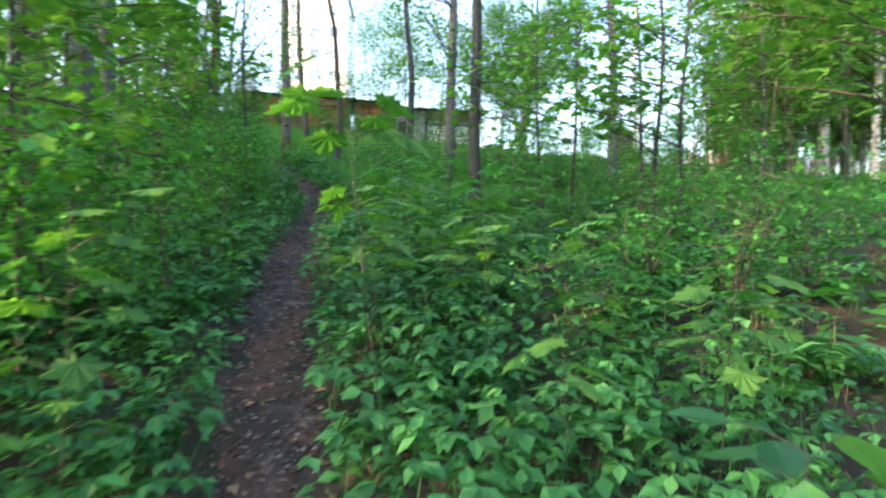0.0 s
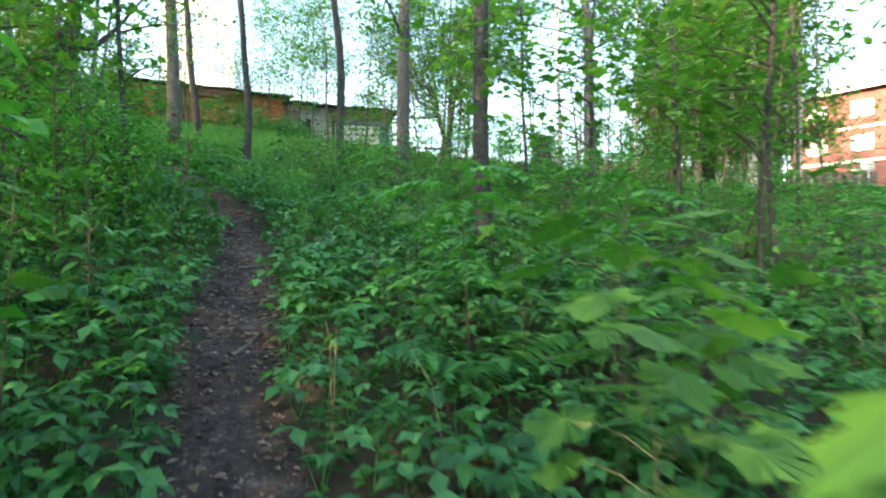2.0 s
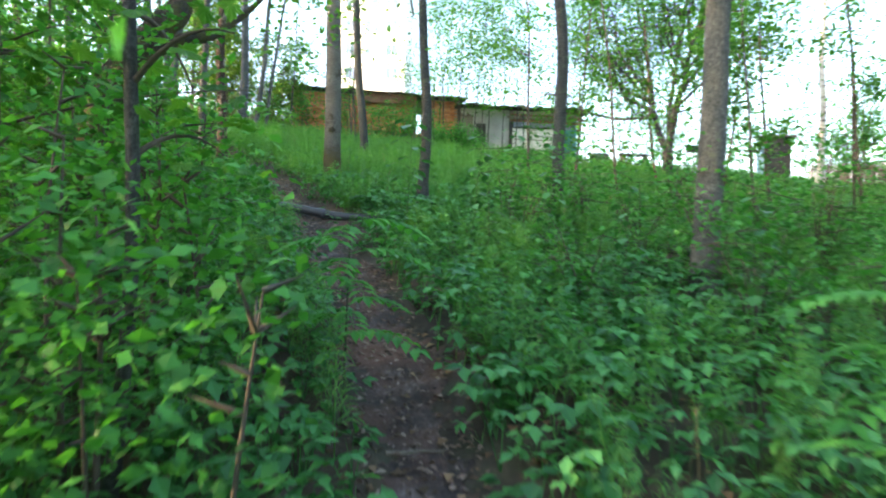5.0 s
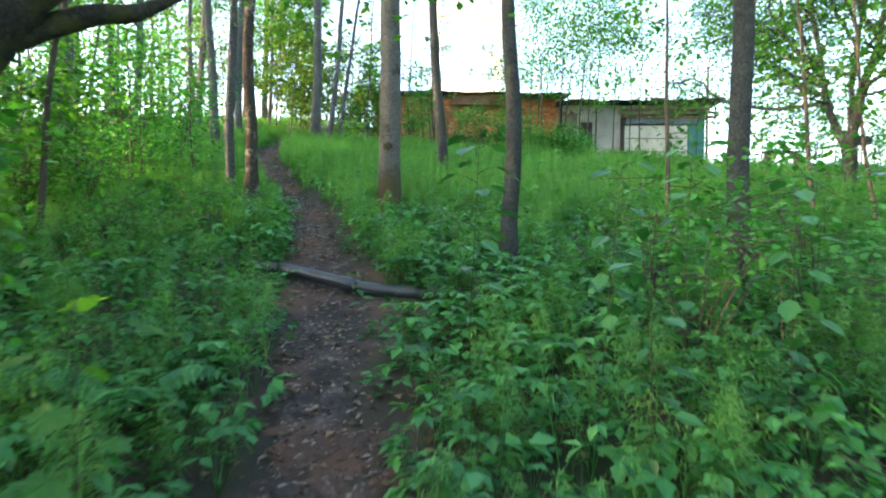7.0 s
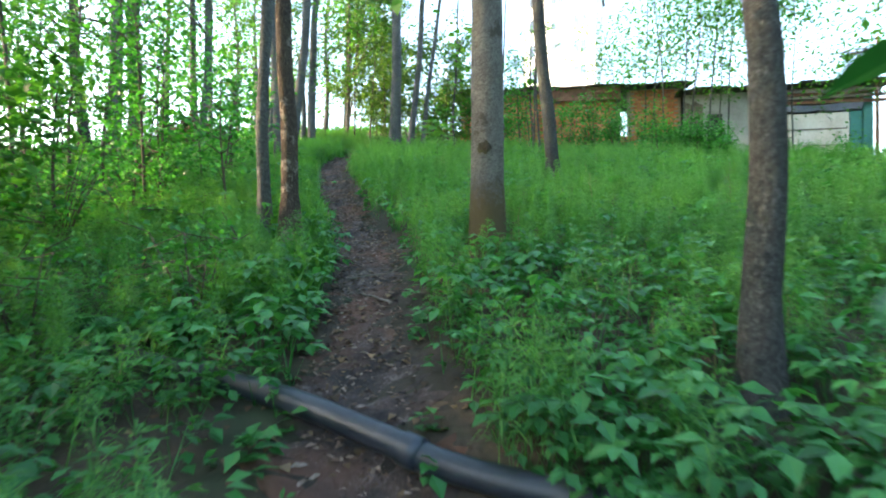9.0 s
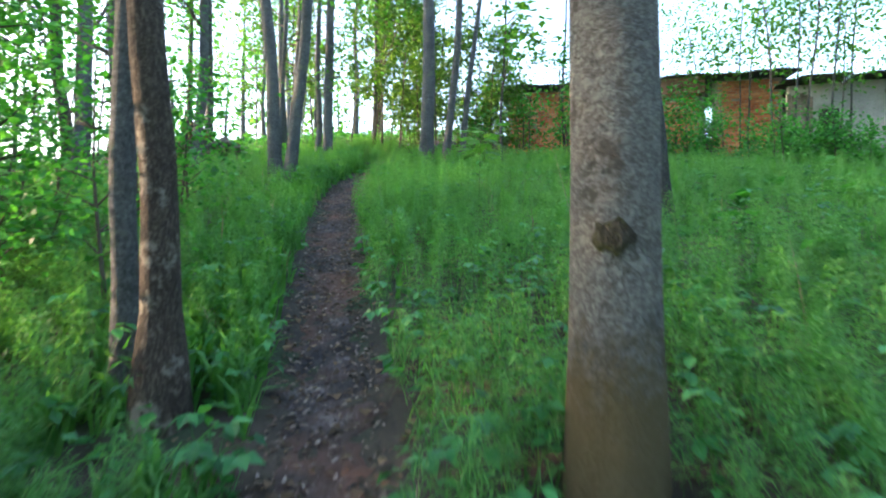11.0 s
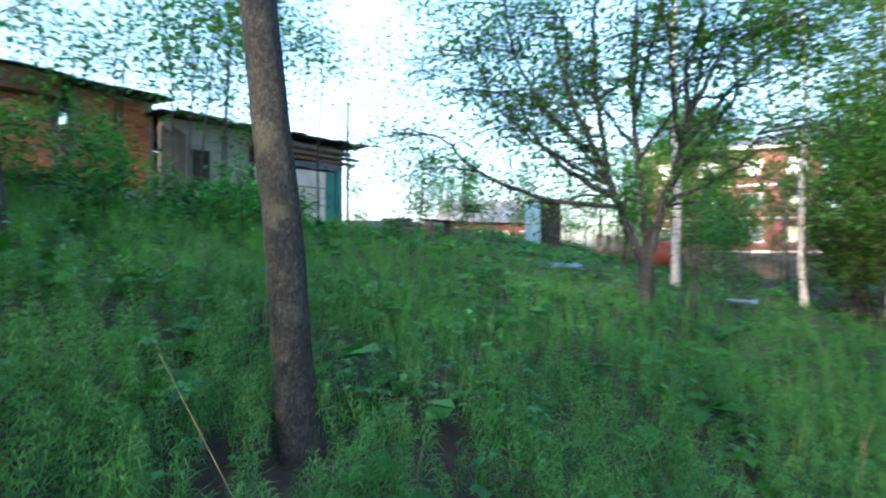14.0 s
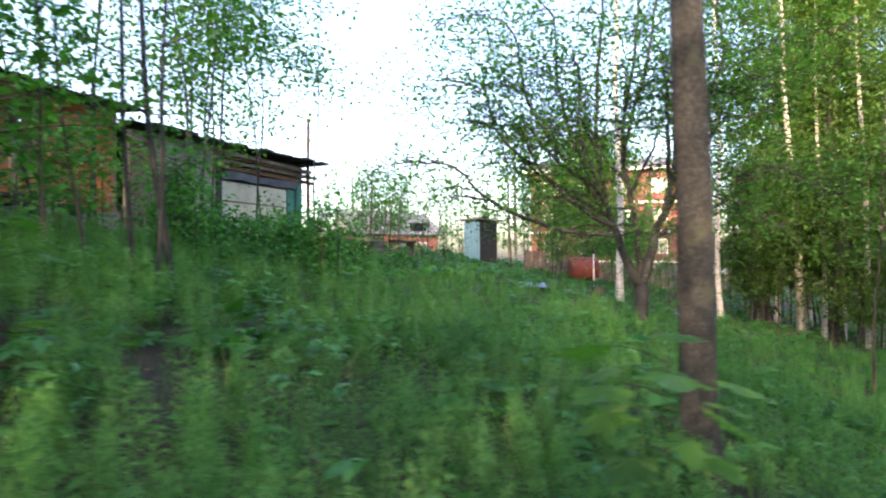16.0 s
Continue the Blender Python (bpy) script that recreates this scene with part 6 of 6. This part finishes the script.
for k in range(34):
    zf = gz(14.0 + 0.45 * k * math.cos(radians(-26)), 34.0 + 0.45 * k * math.sin(radians(-26))) - gz(16.0, 33.0)
    part("board", boxed(0.45 * k, 0.45 * k + 0.38, 0, 0.03, zf - 0.1, zf + 0.95 + 0.04 * (k % 3), bevel=0.005), OLDWOOD, fn)
block = root("apartment_block", -26.0, 78.0, 12.0, 4, "tall pale yellow apartment block glimpsed above the roofs", "building")
# pale yellow wall coloured white: its washed-out glare is put into the paint
part("wall", boxed(3.6, 12.2, 0, 11, -4, 26), WHITE, block)
part("roof", boxed(3.3, 12.5, -0.3, 11.3, 26.02, 26.5), ROOFING, block)
for fl in range(8):
    for k in range(3):
        far_window(block, 5.1 + 2.65 * k, 0.6 + 3.1 * fl, 1.6, 1.6)
# ---- the woods around ----
proto = [tree("woodland_tree", -12.0, 4.0, 0.3, 15, "tall leafy woodland tree deeper in the forest", "tree", (0.1, 0.1), 0.06, 0.18, 2.6, 1900, 0.2, BARK, CROWN, 901, limbs=14, puff=0.5, fine=False),
         tree("woodland_tree", -14.5, 8.5, 0.34, 16, "tall leafy woodland tree deeper in the forest", "tree", (-0.2, 0.1), 0.07, 0.15, 2.9, 2000, 0.205, DARKBARK, CROWN, 902, limbs=14, puff=0.5, fine=False),
         tree("woodland_tree", -10.5, 11.5, 0.24, 13, "tall leafy woodland tree deeper in the forest", "tree", (0.2, -0.1), 0.08, 0.12, 2.4, 1800, 0.195, BARK, CROWN, 903, limbs=13, puff=0.5, fine=False)]
rng = np.random.default_rng(909)
spots = [(-12.0, 4.0), (-14.5, 8.5), (-10.5, 11.5)]
tries = 0
while len(spots) < 58 and tries < 9000:
    tries += 1
    x, y = rng.uniform(-34, 34), rng.uniform(-22, 44)
    d = float(from_trail(np.array([x]), np.array([y]))[0])
    west = x < -9 and y < 17
    south = y < -3.5 and abs(d) > 3
    east = (x > 16.5 and y < 17 + 0.3 * (x + 7)) or (x > 8 and y < 10)
    northwest = x < -19 and y > 16
    if not (west or south or east or northwest):
        continue
    # a narrow gap in the western trees where the low sun reaches the path
    gx_, gy_ = x + 6.4, y - 17.95
    if gx_ < 0 and abs(gx_ * sun_dir.y - gy_ * sun_dir.x) / math.hypot(sun_dir.x, sun_dir.y) < 0.4:
        continue
    if any((x - a) ** 2 + (y - b) ** 2 < 2.6 ** 2 for a, b in spots):
        continue
    spots.append((x, y))
# extra belt, mostly out of view, added in the west to block the low sun
spots += [(x, y) for x, y in ((-21 - 2.7 * (k % 5) + 0.8 * math.sin(k * 2.1), -4 + 2.6 * (k // 5) * 2 + 1.1 * (k % 2) + 0.9 * math.cos(k * 1.3)) for k in range(28))
          if abs((x + 6.4) * sun_dir.y - (y - 17.95) * sun_dir.x) / math.hypot(sun_dir.x, sun_dir.y) > 0.4]
spots += [(18.5, 14.5), (21.0, 16.5), (23.5, 18.0), (20.0, 22.5), (22.5, 24.0), (25.5, 21.5), (27.5, 24.5), (28.0, 18.0), (19.0, 19.0), (25.5, 26.5), (30.0, 27.5)]
# the view to the red house stays open between the trunks
spots = spots[:3] + [(x, y) for x, y in spots[3:] if not (math.hypot(x, y) > 13 and 41.0 < math.degrees(math.atan2(x + 0.7, y - 1.5)) < 54.0)]
for k, (x, y) in enumerate(spots[3:]):
    copy_thing(proto[k % 3], pose(x, y, gz(x, y), 0, 0, rng.uniform(0, 360)))

# distant woods
rng = np.random.default_rng(77)
bits, lv = [], []
for k in range(230):
    # trees from 130 on: added unseen in the west and south to hold back sun
    a = rng.uniform(0, 6.283) if k < 130 else rng.uniform(2.9, 4.7)
    r = rng.uniform(48, 80)
    x, y = r * math.cos(a), 15 + r * math.sin(a)
    # an open sky towards the buildings and over the gardens
    if -32 < x < 42 and y > 30 and rng.uniform() < 0.9:
        continue
    gx_, gy_ = x + 6.4, y - 17.95
    if gx_ < 0 and abs(gx_ * sun_dir.y - gy_ * sun_dir.x) / math.hypot(sun_dir.x, sun_dir.y) < 1.4:
        continue
    z, hh = gz(x, y), rng.uniform(9, 15)
    bits.append(tube([(x, y, z - 0.5), (x, y, z + hh * 0.5), (x + rng.normal(0, 0.4), y, z + hh)], [0.22, 0.15, 0.04], 6))
    n = 170
    c = np.array([x, y, z + hh * 0.55]) + rng.normal(0, 1, (n, 3)) * np.array([1.9, 1.9, hh * 0.22])
    lv.append(stamp(*RHOMB, c, rng.uniform(0, 6.28, n), rng.uniform(0.4, 0.72, n)[:, None], rng.normal(0, 0.6, n), rng.normal(0, 0.6, n)))
far = tagged(new("distant_woods"), "distant deciduous woods around the clearing", "woods", kind="stuff")
child("trunks", mesh_from("trunks", *join(bits), DARKBARK, True), far, "", None, "stuff")
child("foliage", mesh_from("foliage", *join(lv), CROWN), far, "", None, "stuff")

# ---- bricks of the front wall, one by one ----
bme = bmesh.new()
box(bme, 0, 0.25, -0.014, 0.0, 0, 0.065)
bmesh.ops.bevel(bme, geom=bme.edges[:], offset=0.004, segments=1, affect="EDGES")
brick_me = bpy.data.meshes.new("brick")
bme.to_mesh(brick_me)
bme.free()
brick_me.materials.append(BRICK)
tv = np.array([v.co[:] for v in brick_me.vertices])
brick_me.calc_loop_triangles()
tf = np.array([t.vertices[:] for t in brick_me.loop_triangles])
rngb = random.Random(12)
rest, made = [], 0
row = 0
z = 0.76
while z < WALL_H - 0.07:
    x = 0.0 if row % 2 == 0 else -0.13
    while x < LEN - 0.25:
        if not (x + 0.25 > GAP0 - 0.16 and x < GAP1 and z > 1.34) and x >= 0 and rngb.random() > 0.015:
            p = (x, 0.018 - rngb.uniform(0, 0.006), z)
            if 3.0 < x < 6.0 and made < 300:
                child("brick", brick_me, wall_l, "", Matrix.Translation(p))
                made += 1
            else:
                rest.append(p)
        x += 0.262
    z += 0.077
    row += 1
rest = np.array(rest)
rb_ = child("bricks", mesh_from("bricks", *stamp(tv, tf, rest, np.zeros(len(rest)), np.ones((len(rest), 1))), BRICK), house)
rb_["kind"] = "stuff"
